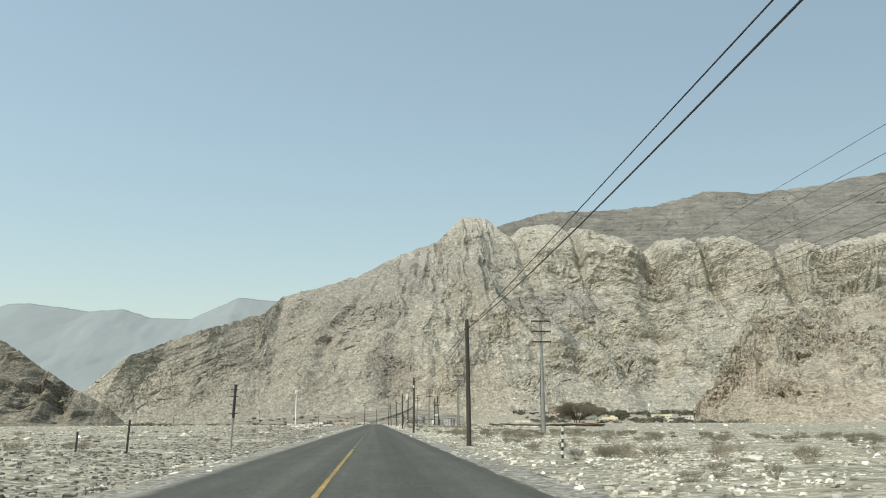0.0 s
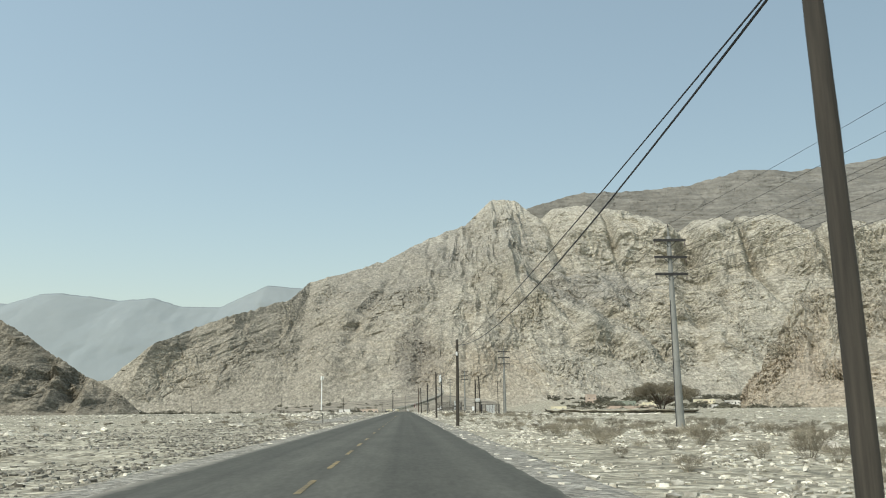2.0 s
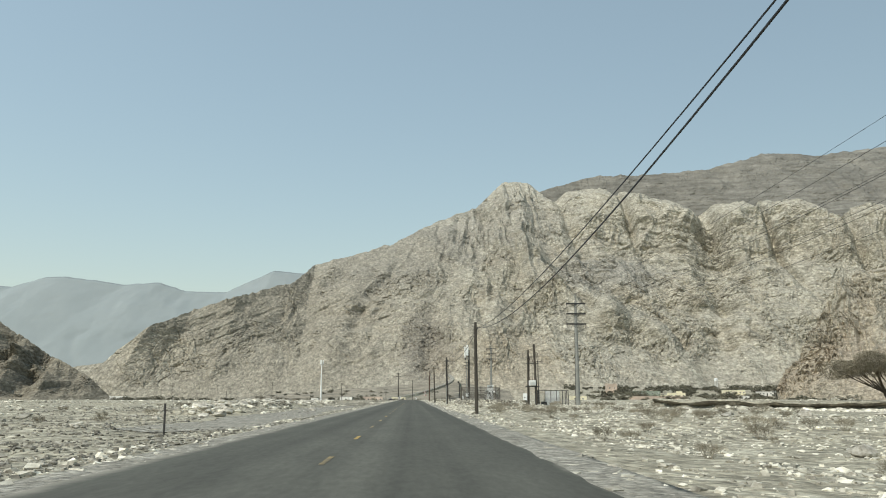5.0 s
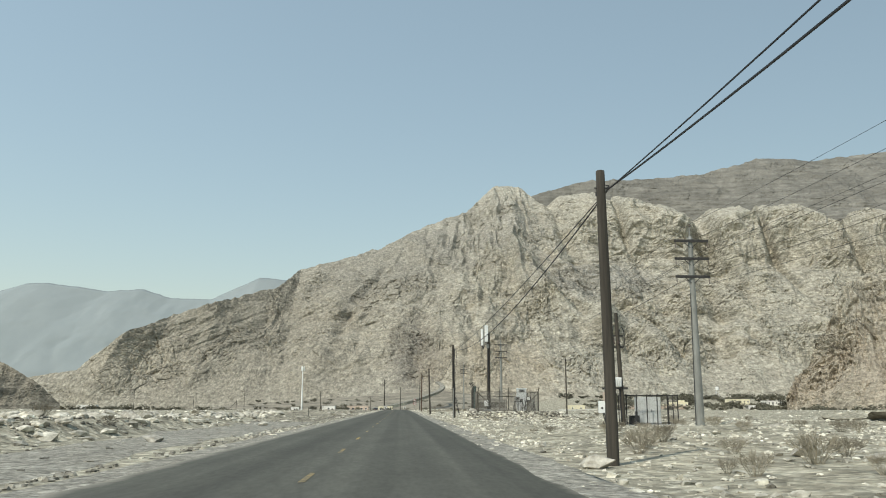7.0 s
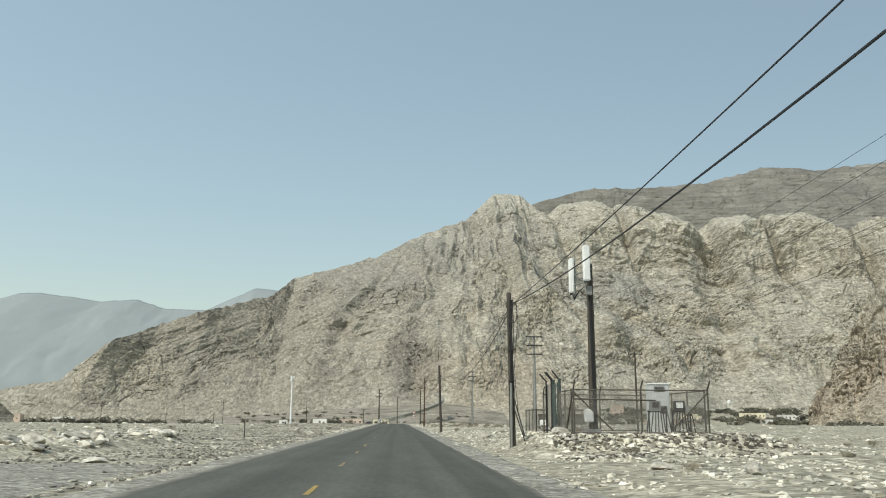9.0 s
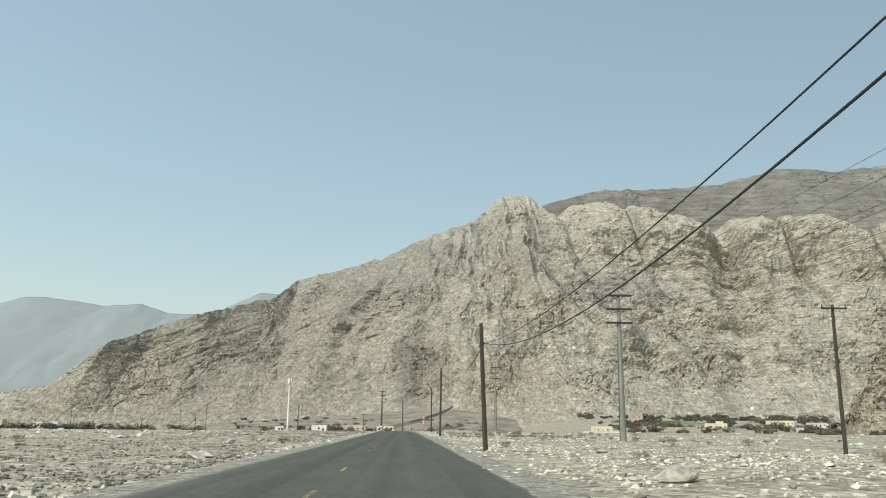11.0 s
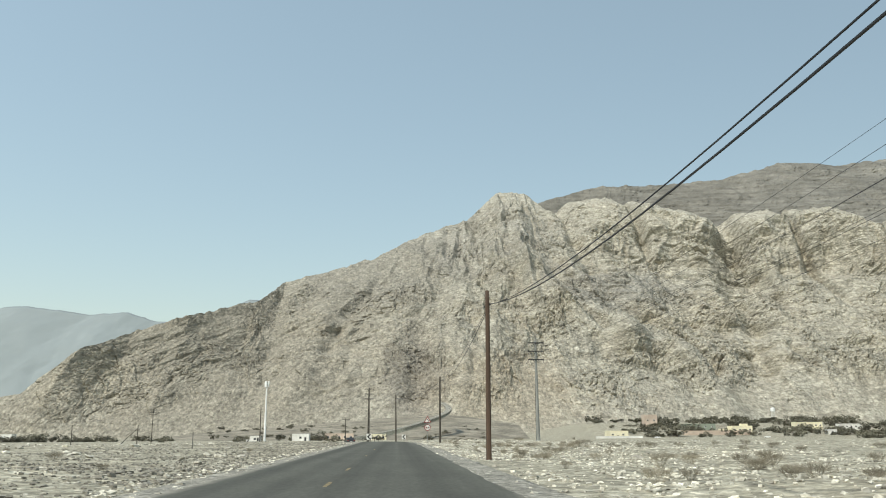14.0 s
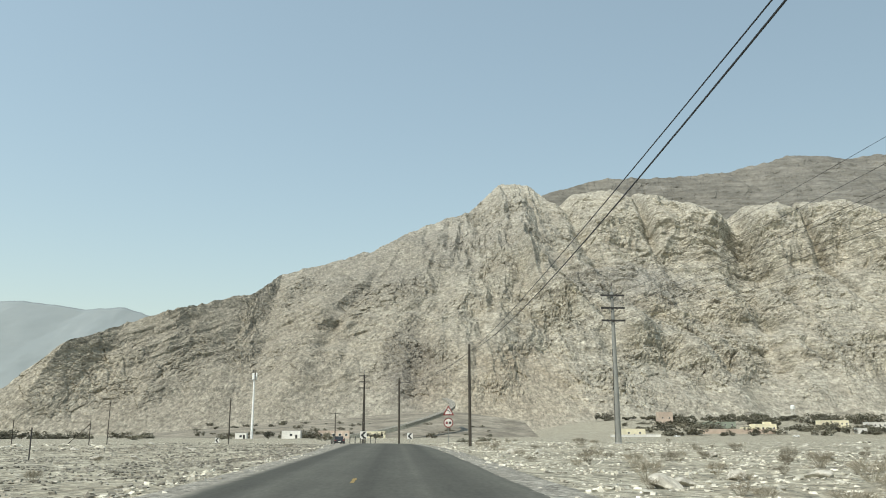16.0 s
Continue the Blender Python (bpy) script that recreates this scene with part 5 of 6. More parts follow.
# ---------------------------------------------------------------- village
def house(x, y, w, d, h, mat, label, windows=3, turn=0, annex=0.0, door=True):
    z = height_at(x, y)
    t = thing("house", pose(x, y, z, 0, 0, turn), label, "house", "village houses")
    wl = part("wall", box(bmesh.new(), (0, 0, h / 2 - 0.5), (w, d, h + 1), 0.04), mat, t)
    bm = bmesh.new()
    for c, s in (((0, -d / 2 + 0.15, h + 0.3), (w, 0.3, 0.6)), ((0, d / 2 - 0.15, h + 0.3), (w, 0.3, 0.6)), ((-w / 2 + 0.15, 0, h + 0.3), (0.3, d - 0.6, 0.6)), ((w / 2 - 0.15, 0, h + 0.3), (0.3, d - 0.6, 0.6))):
        box(bm, c, s)
    part("parapet", bm, mat, t)
    for k in range(windows):
        wx = -w / 2 + w * (k + 0.5) / windows
        f = part("window", box(bmesh.new(), (wx, -d / 2 - 0.02, h * 0.55), (min(1.6, w / windows * 0.5), 0.12, 1.4), 0.02), M_LIME, t)
        part("pane", box(bmesh.new(), (wx, -d / 2 - 0.09, h * 0.55), (min(1.3, w / windows * 0.4), 0.03, 1.15)), M_GLASS, f)
    if door:
        part("door", box(bmesh.new(), (w * 0.28 if windows < 2 else 0.0, -d / 2 - 0.05, 1.05), (1.1, 0.1, 2.1), 0.02), M_IRON, t)
    if annex:
        part("annex", box(bmesh.new(), (-w / 2 - annex / 2, 0.5, h * 0.35 - 0.5), (annex, d * 0.8, h * 0.7 + 1), 0.04), mat, t)
        part("roof_room", box(bmesh.new(), (w * 0.2, 0.5, h + 1.2), (w * 0.3, d * 0.5, 2.2), 0.04), mat, t)
    return t


def garden_wall(x0, x1, y, h, mat, label):
    z = height_at((x0 + x1) / 2, y)
    t = thing("garden_wall", pose((x0 + x1) / 2, y, z), label, "wall", "village walls")
    part("wall", box(bmesh.new(), (0, 0, h / 2 - 0.5), (abs(x1 - x0), 0.35, h + 1), 0.03), mat, t)
    part("coping", box(bmesh.new(), (0, 0, h + 0.05), (abs(x1 - x0) + 0.2, 0.5, 0.14), 0.03), mat, t)


house(168, 956, 16, 9, 5.0, M_PLASTER, "cream flat-roofed house at the edge of the village", 2)
garden_wall(150, 186, 948, 1.6, M_LIME, "low whitewashed wall before a cream house")
house(283, 1000, 17, 10, 5.6, M_PLASTER, "cream two-part house with a roof room", 4, annex=8)
garden_wall(228, 286, 985, 3.4, M_PINK, "long pinkish terrace wall in the village")
house(262, 1042, 30, 10, 4.5, M_SAGE, "long muted green building above the terrace", 5, door=False)
house(365, 1050, 24, 9, 5.0, M_PLASTER, "long pale yellow low building", 6)
house(398, 1040, 20, 8, 4.2, M_LIME, "long white low shed with a dark front", 5)
house(352, 985, 7, 6, 3.5, M_LIME, "small white outbuilding among trees", 1)
house(232, 1080, 12, 9, 10, M_PINK, "tall sandy house under the cliff", 2)
house(-56, 822, 10, 7, 3.6, M_LIME, "small white house with dark openings beside trees", 1)
house(-34, 830, 17, 7, 3.6, M_PINK, "long low house with a shaded veranda", 5)
house(-12, 838, 12, 7, 3.2, M_PLASTER, "low sandy house by the bend", 3)
house(-82, 818, 6, 4, 2.6, M_LIME, "small white hut at the foot of the mast", 1)
house(-300, 980, 18, 8, 5.0, M_LIME, "white low building at the far edge of the plain", 4)
house(-345, 985, 12, 8, 7.0, M_PINK, "sandy two-storey house at the far edge of the plain", 2)

zt = height_at(388, 1165)
t = thing("water_tower", pose(388, 1165, zt), "white round water tank on a frame of legs", "water tower")
for sx in (-1, 1):
    for sy in (-1, 1):
        part("leg", tube(bmesh.new(), (sx * 1.5, sy * 1.5, -0.5), (sx * 1.2, sy * 1.2, 11), 0.25, seg=8), M_LIME, t)
for z in (4, 8):
    bm = bmesh.new()
    for a, b in (((-1.35, -1.35), (1.35, -1.35)), ((1.35, -1.35), (1.35, 1.35)), ((1.35, 1.35), (-1.35, 1.35)), ((-1.35, 1.35), (-1.35, -1.35))):
        tube(bm, (*a, z), (*b, z), 0.15, seg=6)
    part("tie_beam", bm, M_LIME, t)
bm = tube(bmesh.new(), (0, 0, 11), (0, 0, 14), 2.2, seg=24)
tube(bm, (0, 0, 14), (0, 0, 15), 2.2, 0.6, 24)
part("tank", bm, M_WHITE, t)

zm = height_at(-77.5, 823)
t = thing("radio_mast", pose(-77.5, 823, zm), "tall slim white radio mast with antennas at its head", "mast")
part("shaft", round_shaft(34, 0.75, 0.38, 14), M_WHITE, t)
for k in range(3):
    a = 2.1 * k + 0.4
    part("antenna_panel", box(bmesh.new(), (1.2 * math.cos(a), 1.2 * math.sin(a), 33.2), (0.7, 0.5, 3.6), 0.08), M_WHITE, t)
    part("arm", tube(bmesh.new(), (0, 0, 33), (1.2 * math.cos(a), 1.2 * math.sin(a), 33), 0.1, seg=6), M_STEEL, t)
part("platform", tube(bmesh.new(), (0, 0, 31.2), (0, 0, 31.4), 1.1, seg=14), M_STEEL, t)


# ---------------------------------------------------------------- plants
def leaf_cloud(centres, radii, count, size, rnd, flat=0.55):
    """Many small leaf sprays in uneven clumps."""
    V, F = [], []
    for _ in range(count):
        c, r = rnd.choice(list(zip(centres, radii)))
        while True:
            q = Vector((rnd.uniform(-1, 1), rnd.uniform(-1, 1), rnd.uniform(-1, 1)))
            if q.length < 1:
                break
        q = q.normalized() * q.length ** 0.5
        p = Vector(c) + Vector((q.x * r, q.y * r, q.z * r * flat))
        a = Vector((rnd.uniform(-1, 1), rnd.uniform(-1, 1), rnd.uniform(-0.6, 0.6))).normalized() * size * rnd.uniform(0.6, 1.4)
        b = a.cross(Vector((rnd.uniform(-1, 1), rnd.uniform(-1, 1), rnd.uniform(-1, 1)))).normalized() * size * 0.45
        i = len(V)
        V += [p - a, p + b, p + a, p - b]
        F.append((i, i + 1, i + 2, i + 3))
    return np.array([tuple(v) for v in V]), np.array(F)


def limb(bm, a, b, r0, r1, rnd, n=3, seg=4):
    pts = [Vector(a).lerp(Vector(b), k / n) + Vector((rnd.uniform(-1, 1), rnd.uniform(-1, 1), rnd.uniform(-0.5, 0.5))) * (0.06 * (Vector(b) - Vector(a)).length if 0 < k < n else 0) for k in range(n + 1)]
    for k in range(n):
        tube(bm, pts[k], pts[k + 1], r0 + (r1 - r0) * k / n, r0 + (r1 - r0) * (k + 1) / n, seg)


def tree_parts(t, h, spread, leaves, size, leaf_mat, seed, umbrella=False):
    rnd = random.Random(seed)
    bm = bmesh.new()
    tips, stems = [], 5 if umbrella else 3
    for k in range(stems):
        a = 6.28 * k / stems + rnd.uniform(-0.4, 0.4)
        fork = Vector((math.cos(a) * spread * 0.12, math.sin(a) * spread * 0.12, h * (rnd.uniform(0.14, 0.26) if umbrella else rnd.uniform(0.3, 0.4))))
        limb(bm, (0.04 * spread * math.cos(a), 0.04 * spread * math.sin(a), -0.3), fork, h * 0.028, h * 0.02, rnd)
        for j in range(8 if umbrella else 3):
            b = a + rnd.uniform(-0.9, 0.9)
            q = spread * rnd.uniform(0.2, 0.9)
            tip = Vector((math.cos(b) * q, math.sin(b) * q, h * ((0.9 - 0.38 * (q / spread) ** 2) * rnd.uniform(0.8, 1.0) if umbrella else rnd.uniform(0.1, 0.72))))
            limb(bm, fork, tip, h * 0.016, h * 0.005, rnd)
            tips.append(tip)
            if umbrella:
                for _ in range(3):
                    limb(bm, fork.lerp(tip, 0.6), tip + Vector((rnd.uniform(-1, 1), rnd.uniform(-1, 1), rnd.uniform(0, 0.5))) * spread * 0.18, h * 0.007, h * 0.002, rnd, 3)
    part("trunk", bm, M_BARK, t)
    radii = [spread * (rnd.uniform(0.14, 0.24) if umbrella else rnd.uniform(0.22, 0.36)) for _ in tips]
    V, F = leaf_cloud([tuple(p) for p in tips], radii, leaves, size, rnd, 0.62 if umbrella else 0.8)
    ob = new("crown", mesh_np("crown", V, F, leaf_mat))
    ob.parent = t


t = thing("acacia_tree", pose(45.6, 191.5, height_at(45.6, 191.5) - 0.1), "dusty umbrella acacia with bare fanned limbs on a bank", "tree")
tree_parts(t, 4.9, 6.6, 58000, 0.075, M_ACACIA, 5, True)

kinds = []
for k in range(4):
    t = thing("tree", pose(-70 + 9 * k, 832 + 3 * k, 0), "dark green bushy tree among the village houses", "tree", "village trees")
    t.location.z = height_at(t.location.x, t.location.y)
    tree_parts(t, 5.0 + 0.7 * k, 4.2 + 0.5 * k, 430, 0.6, M_LEAF, 30 + k)
    kinds.append(t)
rnd = random.Random(11)
spots = [(rnd.uniform(190, 460), rnd.uniform(960, 1170), rnd.uniform(0.7, 1.7)) for _ in range(150)]
spots += [(rnd.uniform(-340, -150), rnd.uniform(860, 900), rnd.uniform(0.6, 1.1)) for _ in range(55)] + [(rnd.uniform(-100, 30), rnd.uniform(800, 880), rnd.uniform(0.4, 0.9)) for _ in range(14)]
spots += [(rnd.uniform(290, 330), rnd.uniform(660, 900), rnd.uniform(0.7, 1.5)) for _ in range(16)] + [(35, 980, 0.8), (5, 930, 0.6), (-120, 760, 0.5), (20, 620, 0.5), (28, 640, 0.45), (-28, 700, 0.6)]
slope_spots = [(rnd.uniform(-150, 70), rnd.uniform(925, 1080), rnd.uniform(0.3, 0.75)) for _ in range(45)]
for x, y, s in spots + slope_spots:
    src = rnd.choice(kinds)
    c = copy_thing(src, Matrix.Identity(4))
    z = height_at(x, y) if (x, y, s) not in slope_spots else -4.5 + 20 * ((y - 900) / 290) ** 1.1
    c.matrix_basis = pose(x, y, z - 0.1, 0, 0, rnd.uniform(0, 360)) @ Matrix.Diagonal((s * 1.15, s * 1.15, s * rnd.uniform(0.65, 1.05), 1))


def shrub_mesh(seed, stalks=64):
    """A tuft of dry twigs that fan out from the root and fork."""
    rnd = random.Random(seed)
    V, F = [], []

    def blade(a, b, w):
        s = (b - a).cross(Vector((rnd.uniform(-1, 1), rnd.uniform(-1, 1), 0.1))).normalized() * w
        i = len(V)
        V.extend((a - s, a + s, b + s * 0.4, b - s * 0.4))
        F.append((i, i + 1, i + 2, i + 3))
    for _ in range(stalks):
        a = rnd.uniform(0, 6.283)
        q = rnd.random() ** 0.6
        base = Vector((math.cos(a), math.sin(a), 0)) * 0.15 * q + Vector((0, 0, -0.03))
        m = base + Vector((math.cos(a) * 0.34 * q, math.sin(a) * 0.34 * q, rnd.uniform(0.25, 0.45)))
        blade(base, m, 0.007)
        for _ in range(3):
            e = m + Vector((math.cos(a) * 0.12 + rnd.uniform(-0.16, 0.16), math.sin(a) * 0.12 + rnd.uniform(-0.16, 0.16), rnd.uniform(0.05, 0.38 - 0.15 * q)))
            blade(m, e, 0.0065)
            for _ in range(2):
                blade(m.lerp(e, 0.6), e + Vector((rnd.uniform(-0.1, 0.1), rnd.uniform(-0.1, 0.1), rnd.uniform(-0.02, 0.1))), 0.006)
    return mesh_np("shrub", np.array([tuple(v) for v in V]), np.array(F), M_TWIG)


shrubs = [shrub_mesh(k) for k in range(5)]
rnd = random.Random(21)


more_shrubs = random.Random(77)


shrub_spots = []


def put_shrub(x, y, s):
    s *= 0.8
    turn = pose(x, y, height_at(x, y), 0, 0, rnd.uniform(0, 360)) @ Matrix.Diagonal((s * rnd.uniform(0.9, 1.3), s * rnd.uniform(0.9, 1.3), s * rnd.uniform(0.9, 1.35), 1))
    shrub_spots.append((abs(x), rnd.choice(shrubs), turn))


for _ in range(210):
    y = rnd.uniform(5, 180) if rnd.random() < 0.6 else rnd.uniform(180, 470)
    x = 6.6 + 30 * rnd.random() ** 1.5
    put_shrub(x, y, rnd.uniform(0.4, 0.75 if x < 11 else 1.0))
for x, y, q in [(9.5, 384, 1.5), (12, 386, 1.7), (8.2, 395, 1.4), (14.5, 392, 1.8), (17, 400, 1.6), (13, 388, 1.3), (19, 407, 1.5), (11.5, 408, 1.3), (8.6, 36, 1.2), (10.8, 40, 1.5), (12.8, 34, 1.4), (9.6, 61, 1.5), (11, 64, 1.6), (6.9, 185, 1.3), (7.6, 187, 1.5)]:
    put_shrub(x, y, 0.7 * q)
for _ in range(60):
    put_shrub(8 + 14 * more_shrubs.random(), more_shrubs.uniform(70, 200), more_shrubs.uniform(0.6, 1.0))
for _ in range(130):
    put_shrub(7.4 + 26 * more_shrubs.random() ** 1.2, more_shrubs.uniform(14, 120), more_shrubs.uniform(0.5, 1.05))
for _ in range(70):
    put_shrub(7.6 + 20 * more_shrubs.random(), more_shrubs.uniform(330, 470), more_shrubs.uniform(0.5, 0.95))
for _ in range(55):
    put_shrub(-9 - 40 * rnd.random() ** 1.3, rnd.uniform(10, 470), rnd.uniform(0.4, 1.0))
shrub_spots.sort(key=lambda q: q[0])
for _, me, m in shrub_spots[:290]:                     # those beside the road one by one, the rest as brush
    ob = new("shrub", me)
    ob.matrix_basis = m
    tagged(ob, "dry grey-brown desert shrub in the gravel", "shrub", "desert shrubs")
V, F, base = [], [], 0
for _, me, m in shrub_spots[290:]:
    co = np.empty(len(me.vertices) * 3, np.float32)
    me.vertices.foreach_get("co", co)
    a = np.array(m)
    V.append(co.reshape(-1, 3) @ a[:3, :3].T + a[:3, 3])
    F.append(np.arange(len(me.vertices)).reshape(-1, 4) + base)
    base += len(me.vertices)
tagged(new("brush", mesh_np("brush", np.concatenate(V), np.concatenate(F), M_TWIG)), "dry grey-brown brush scattered over the plain", "brush", kind="stuff")


# ---------------------------------------------------------------- stones
def rock_shape(seed, sub):
    bm = bmesh.new()
    bmesh.ops.create_icosphere(bm, subdivisions=sub, radius=1)
    rnd = random.Random(seed)
    cuts = [(Vector((rnd.uniform(-1, 1), rnd.uniform(-1, 1), rnd.uniform(-1, 1))).normalized(), rnd.uniform(0.35, 0.75)) for _ in range(11)]
    for v in bm.verts:
        for n, d in cuts:
            over = v.co.dot(n) - d
            if over > 0:
                v.co -= n * over
        v.co *= 1 + 0.16 * noise.noise(v.co * 2.5 + Vector((seed * 7.3, 0, 0)))
        v.co.z *= 0.62
    return bm


SHAPES = []
for k in range(8):
    bm = rock_shape(k, 1)
    bm.verts.index_update()
    SHAPES.append((np.array([tuple(v.co) for v in bm.verts]), np.array([[v.index for v in f.verts] for f in bm.faces])))
    bm.free()


CHIPS = []                                              # broken angular pieces, tilted as they fell
for k in range(8):
    r8 = random.Random(200 + k)
    tilt = Euler((r8.uniform(-0.45, 0.45), r8.uniform(-0.45, 0.45), 0)).to_matrix()
    v8 = [tilt @ Vector((sx * r8.uniform(0.55, 1.05), sy * r8.uniform(0.5, 1.0), sz * r8.uniform(0.5, 0.95) + r8.uniform(-0.1, 0.1))) for sz in (-1, 1) for sx, sy in ((-1, -1), (1, -1), (1, 1), (-1, 1))]
    CHIPS.append((np.array([tuple(v) for v in v8]), np.array([(4, 5, 6), (4, 6, 7), (0, 1, 5), (0, 5, 4), (1, 2, 6), (1, 6, 5), (2, 3, 7), (2, 7, 6), (3, 0, 4), (3, 4, 7)])))


def scatter(name, spots, label, mat=None, shapes=CHIPS):
    """One object of many stones: x, y, radius."""
    rs = np.random.RandomState(len(spots))
    V, F, base = [], [], 0
    z = ground_height(spots[:, 0], spots[:, 1])
    for k in range(8):
        pick = np.arange(k, len(spots), 8)
        sv, sf = shapes[k]
        a = rs.uniform(0, 6.283, len(pick))
        sc = spots[pick, 2][:, None] * rs.uniform(0.7, 1.3, (len(pick), 3)) * np.array([1.15, 0.95, 0.72])
        w = sv[None] * sc[:, None, :]
        ca, sa = np.cos(a)[:, None], np.sin(a)[:, None]
        X = w[..., 0] * ca - w[..., 1] * sa + spots[pick, 0][:, None]
        Y = w[..., 0] * sa + w[..., 1] * ca + spots[pick, 1][:, None]
        Z = w[..., 2] + (z[pick] + 0.12 * spots[pick, 2])[:, None]
        V.append(np.stack([X, Y, Z], 2).reshape(-1, 3))
        F.append((sf[None] + (np.arange(len(pick)) * len(sv))[:, None, None]).reshape(-1, 3) + base)
        base += len(pick) * len(sv)
    ob = new(name, mesh_np(name, np.concatenate(V), np.concatenate(F), mat or M_STONE))
    return tagged(ob, label, "stones", kind="stuff")


rs = np.random.RandomState(5)


def clumpy(n, xlo, xhi, bias, ylo, yhi, rlo, rhi, power, side, clump=7.0, cut=0.0):
    """Spots that crowd in drifts and thin out away from the road."""
    k = n * 5
    x = side * (xlo + (xhi - xlo) * rs.rand(k) ** bias)
    y = ylo + (yhi - ylo) * rs.rand(k)
    p = np.stack([x / 1.0, y, np.zeros(k)], 1)
    keep = (fbm(p, clump, 2, 33) + 0.35 * rs.randn(k)) > cut
    x, y = x[keep][:n], y[keep][:n]
    r = rlo + (rhi - rlo) * rs.rand(len(x)) ** power
    return np.stack([x, y, r], 1)


def off_track(spots):
    """Keeps the sandy track beside the road and the trodden edge of the other side almost bare."""
    x, y = spots[:, 0], spots[:, 1]
    bare = (x < -7.0) & (x > -13.5 + 1.2 * np.sin(y / 6)) & (y > 152) & (y < 232) | (x > 0) & (x < 6.6 + 0.8 * np.sin(y / 5)) | (x > 9) & (x < 22) & (np.abs(y - 200 - 0.6 * x) < 5)
    return spots[~bare | (rs.rand(len(x)) < 0.12)]


scatter("gravel_stones", off_track(np.concatenate([
    clumpy(5000, 5.4, 26, 1.4, 5, 470, 0.08, 0.2, 3.0, 1, 5), clumpy(3500, 9, 60, 1.2, 30, 480, 0.08, 0.3, 3.5, 1)])), "loose pale stones strewn over the desert floor", shapes=SHAPES)
scatter("gravel_stones", off_track(np.concatenate([
    clumpy(5500, 6.8, 26, 1.4, 8, 470, 0.08, 0.2, 3.0, -1, 5), clumpy(4500, 11, 75, 1.2, 30, 480, 0.08, 0.32, 3.0, -1)])), "loose grey stones strewn over the open plain", M_GREYSTONE, SHAPES)
n = 9000
edge = np.concatenate([np.stack([-5.15 - 2.4 * rs.rand(n) ** 0.8, rs.uniform(5, 460, n), 0.025 + 0.09 * rs.rand(n) ** 3], 1), np.stack([2.75 + 3.0 * rs.rand(n) ** 0.8, rs.uniform(5, 460, n), 0.02 + 0.10 * rs.rand(n) ** 3], 1)])
edge = edge[(fbm(np.stack([edge[:, 0], edge[:, 1], edge[:, 0] * 0], 1), 6, 2, 61) + 0.4 * rs.randn(len(edge))) > 0]
scatter("edge_gravel", edge, "loose gravel and small stones thrown to the road's edge")
def both_kinds(name, spots, label, mat=None):
    """Coarse pieces as lumps, fine ones as chips."""
    coarse = spots[:, 2] > 0.1
    scatter(name, spots[coarse], "coarse " + label, mat, SHAPES)
    scatter(name, spots[~coarse], "fine " + label, mat)


both_kinds("rubble", off_track(clumpy(44000, 5.0, 30, 1.45, 5, 470, 0.025, 0.15, 2.5, 1, 4, -0.15)), "broken angular rubble covering the pale desert floor")
both_kinds("grey_rubble", off_track(clumpy(44000, 6.6, 32, 1.45, 8, 470, 0.025, 0.13, 2.6, -1, 4, -0.15)), "grey broken rubble covering the desert floor", M_GREYSTONE)
scatter("far_stones", np.concatenate([
    clumpy(2500, 25, 160, 1.1, 60, 620, 0.15, 0.7, 3, 1, 18), clumpy(3500, 25, 190, 1.1, 60, 640, 0.15, 0.8, 3, -1, 18)]), "scattered stones on the wide plain", shapes=SHAPES)
n = 3000
scatter("pad_rubble", np.stack([rs.uniform(6.2, 17, n), 237.5 + 6 * rs.rand(n) ** 1.3, 0.03 + 0.11 * rs.rand(n) ** 2.5], 1), "heaped broken rubble below the compound fence")
n = 1600
scatter("pad_gravel", np.stack([rs.uniform(6.4, 17, n), 237.5 + 6 * rs.rand(n) ** 1.3, 0.03 + 0.1 * rs.rand(n) ** 2], 1), "dark grey broken gravel on the compound's slope", M_DARKSTONE)
n = 1100
scatter("berm_rubble", np.stack([-16.0 + 1.8 * rs.randn(n), rs.uniform(176, 268, n), 0.12 + 0.5 * rs.rand(n) ** 3], 1), "long heap of broken rock beside the road", shapes=SHAPES)
n = 900
scatter("bank_rubble", np.stack([rs.uniform(27, 44.5, n), 187.1 + 0.5 * rs.randn(n), 0.18 + 0.5 * rs.rand(n) ** 2], 1), "broken stones heaped along the cut bank", shapes=SHAPES)

blocks = []
for k in range(6):
    bm = rock_shape(40 + k, 3)
    me = bpy.data.meshes.new("boulder")
    bm.to_mesh(me)
    bm.free()
    me.materials.append(M_BOULDER)
    blocks.append(me)
rnd = random.Random(3)


def put_boulder(x, y, r):
    ob = new("boulder", rnd.choice(blocks))
    ob.matrix_basis = pose(x, y, height_at(x, y) + 0.22 * r, rnd.uniform(-12, 12), rnd.uniform(-12, 12), rnd.uniform(0, 360)) @ Matrix.Diagonal((r * rnd.uniform(0.9, 1.4), r, r * rnd.uniform(0.7, 1.1), 1))
    tagged(ob, "pale weathered boulder lying on the stony ground", "boulder", "boulders")


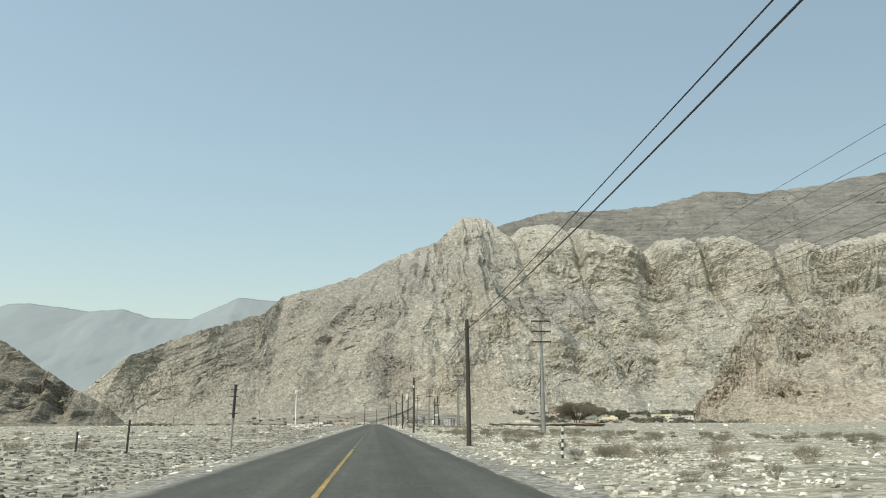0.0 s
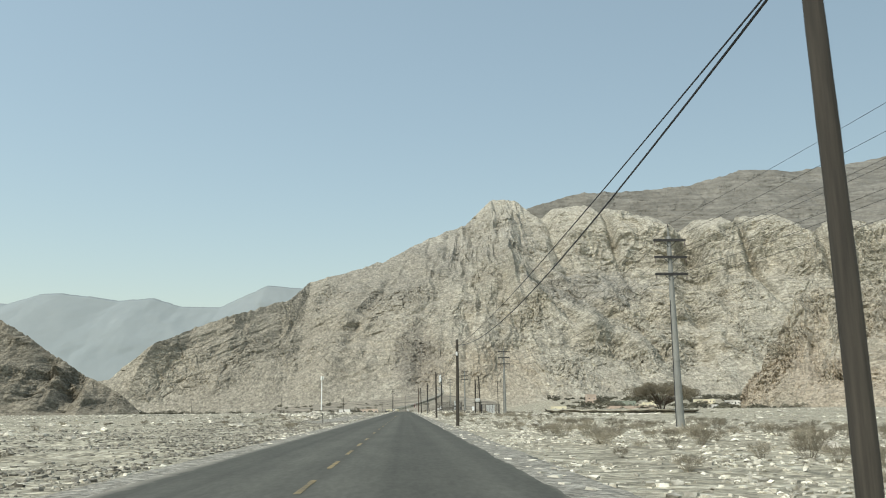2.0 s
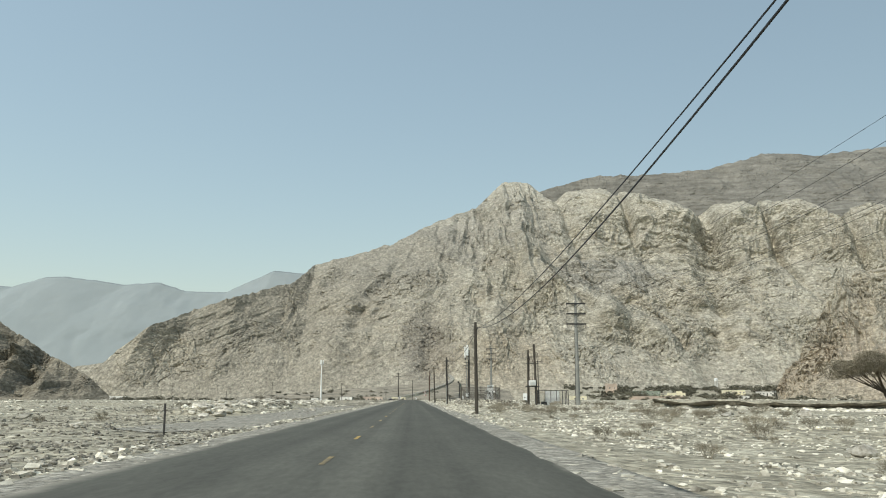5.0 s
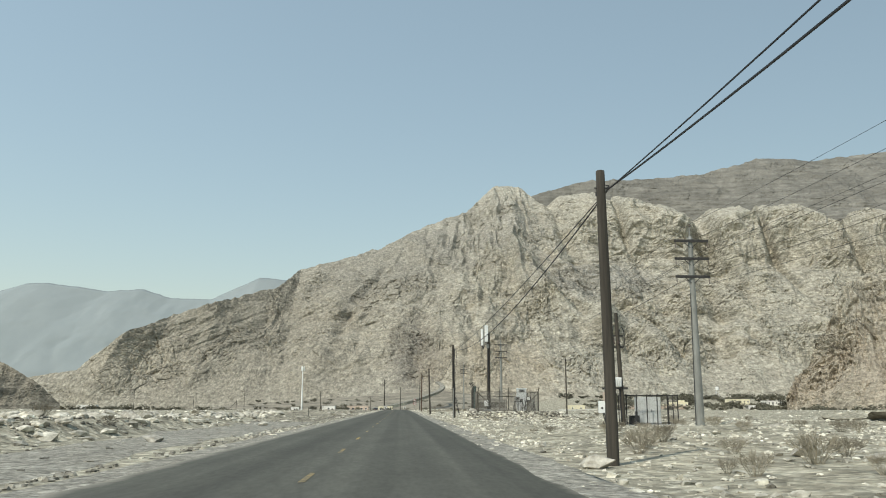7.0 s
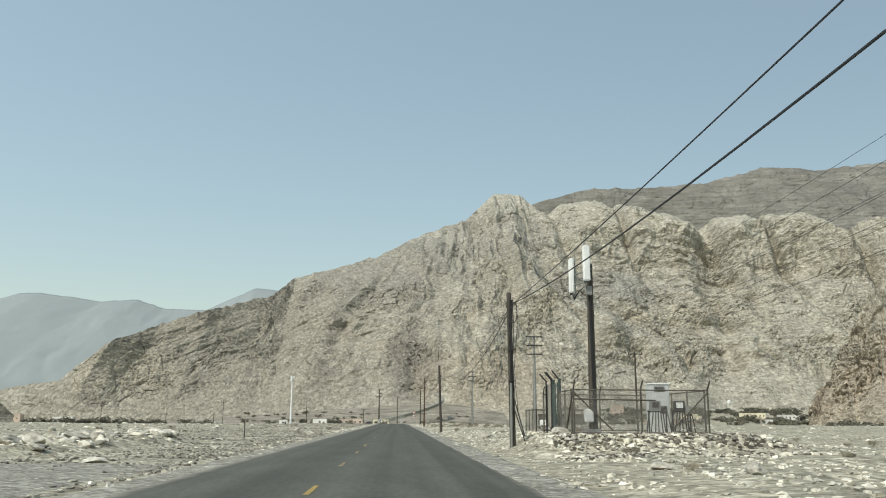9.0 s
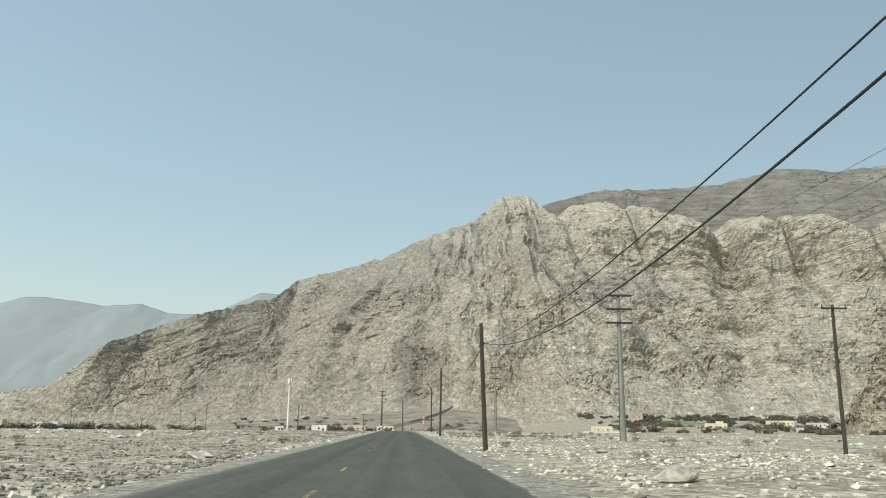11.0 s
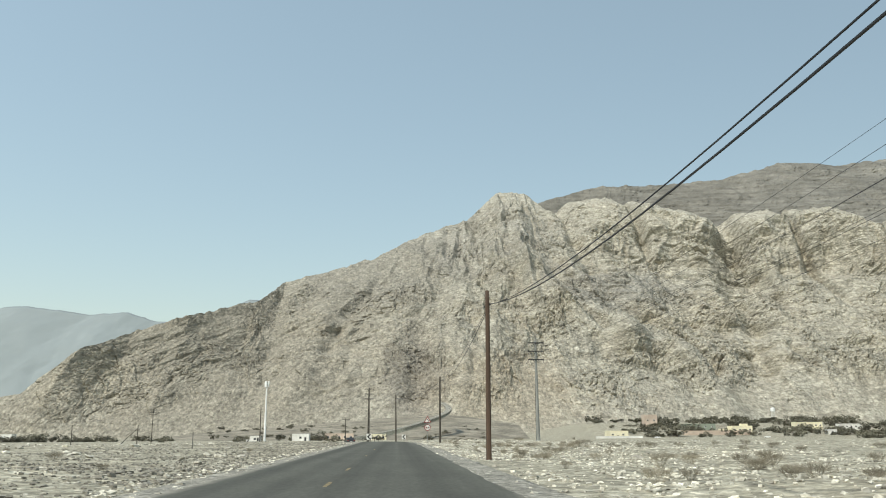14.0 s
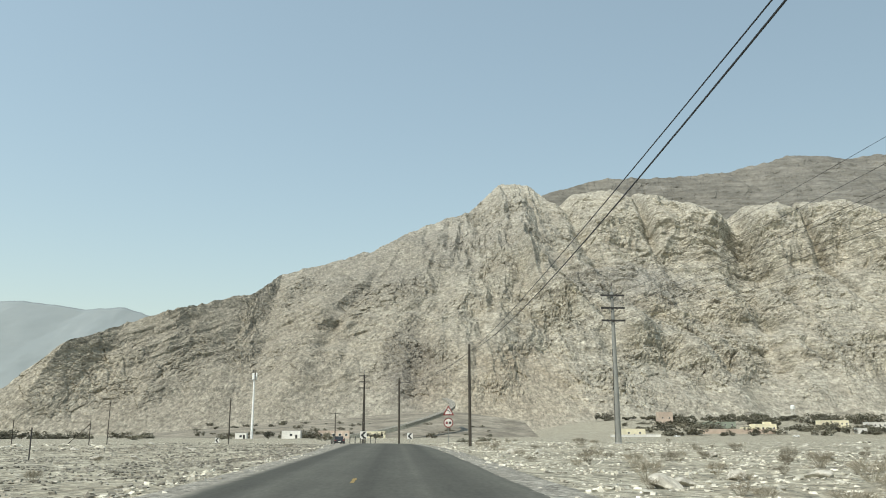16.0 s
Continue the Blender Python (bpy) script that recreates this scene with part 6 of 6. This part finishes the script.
put_boulder(4.75, 180.8, 0.42)
for x, y, r in [(-17.5, 135, 0.75), (-18.6, 136.5, 0.6), (-17, 133.5, 0.5), (24, 187, 0.6), (32, 170, 0.5), (22, 160, 0.55), (9.5, 28, 0.35), (12.5, 31, 0.4), (30, 108, 0.6), (28, 60, 0.7), (21, 240, 0.6), (7.2, 390, 0.5), (8.5, 392, 0.45)]:
    put_boulder(x, y, r)
for _ in range(120):
    put_boulder(-15.8 + rnd.gauss(0, 1.0), rnd.uniform(172, 268), rnd.uniform(0.25, 0.6))
for _ in range(70):
    put_boulder(7 + 32 * rnd.random() ** 1.3, rnd.uniform(15, 440), rnd.uniform(0.22, 0.5))
for _ in range(70):
    put_boulder(-8.5 - 36 * rnd.random() ** 1.3, rnd.uniform(15, 440), rnd.uniform(0.22, 0.55))


# ---------------------------------------------------------------- cars
def car(x, y, z, turn, paint, label):
    t = thing("car", pose(x, y, z, 0, 0, turn), label, "car", "cars")
    bm = plate([(-2.1, 0.35), (2.1, 0.35), (2.15, 0.75), (1.95, 0.95), (0.9, 1.0), (-1.95, 1.02), (-2.12, 0.8)], -0.87, 1.74)
    bmesh.ops.rotate(bm, verts=bm.verts, matrix=Matrix.Rotation(radians(90), 3, "Z"))
    part("body", bm, paint, t)
    bm = plate([(-1.75, 1.0), (0.95, 0.99), (0.35, 1.45), (-1.35, 1.48)], -0.74, 1.48)
    bmesh.ops.rotate(bm, verts=bm.verts, matrix=Matrix.Rotation(radians(90), 3, "Z"))
    part("cabin", bm, paint, t)
    part("rear_window", box(bmesh.new(), (0, -1.6, 1.24), (1.3, 0.03, 0.36), 0.01, (-38, 0, 0)), M_GLASS, t)
    for sx in (-1, 1):
        part("side_window", box(bmesh.new(), (sx * 0.745, -0.45, 1.23), (0.02, 1.5, 0.3), 0.005), M_GLASS, t)
        part("tail_light", box(bmesh.new(), (sx * 0.68, -2.1, 0.85), (0.3, 0.06, 0.16), 0.01), M_RED, t)
        for wy in (-1.3, 1.35):
            wh = part("wheel", tube(bmesh.new(), (sx * 0.7, wy, 0.32), (sx * 0.9, wy, 0.32), 0.32, seg=18), M_RUBBER, t)
            part("rim", tube(bmesh.new(), (sx * 0.9, wy, 0.32), (sx * 0.915, wy, 0.32), 0.2, seg=14), M_STEEL, wh)
    part("bumper", box(bmesh.new(), (0, -2.13, 0.52), (1.7, 0.12, 0.24), 0.03), M_BLACK, t)
    part("number_plate", box(bmesh.new(), (0, -2.2, 0.62), (0.5, 0.02, 0.12), 0.004), M_LIME, t)


cx, cy, cz = road_centre(np.array([512.0]))
car(float(cx[0]) + 1.9, 512, float(cz[0]) + 0.03, 13, M_CARPAINT, "small dark car on the road near the bend")
car(272, 925, height_at(272, 925), 70, M_WHITE, "white car parked before the village")
car(196, 944, height_at(196, 944), 95, M_WHITE, "white car parked beside a garden wall")
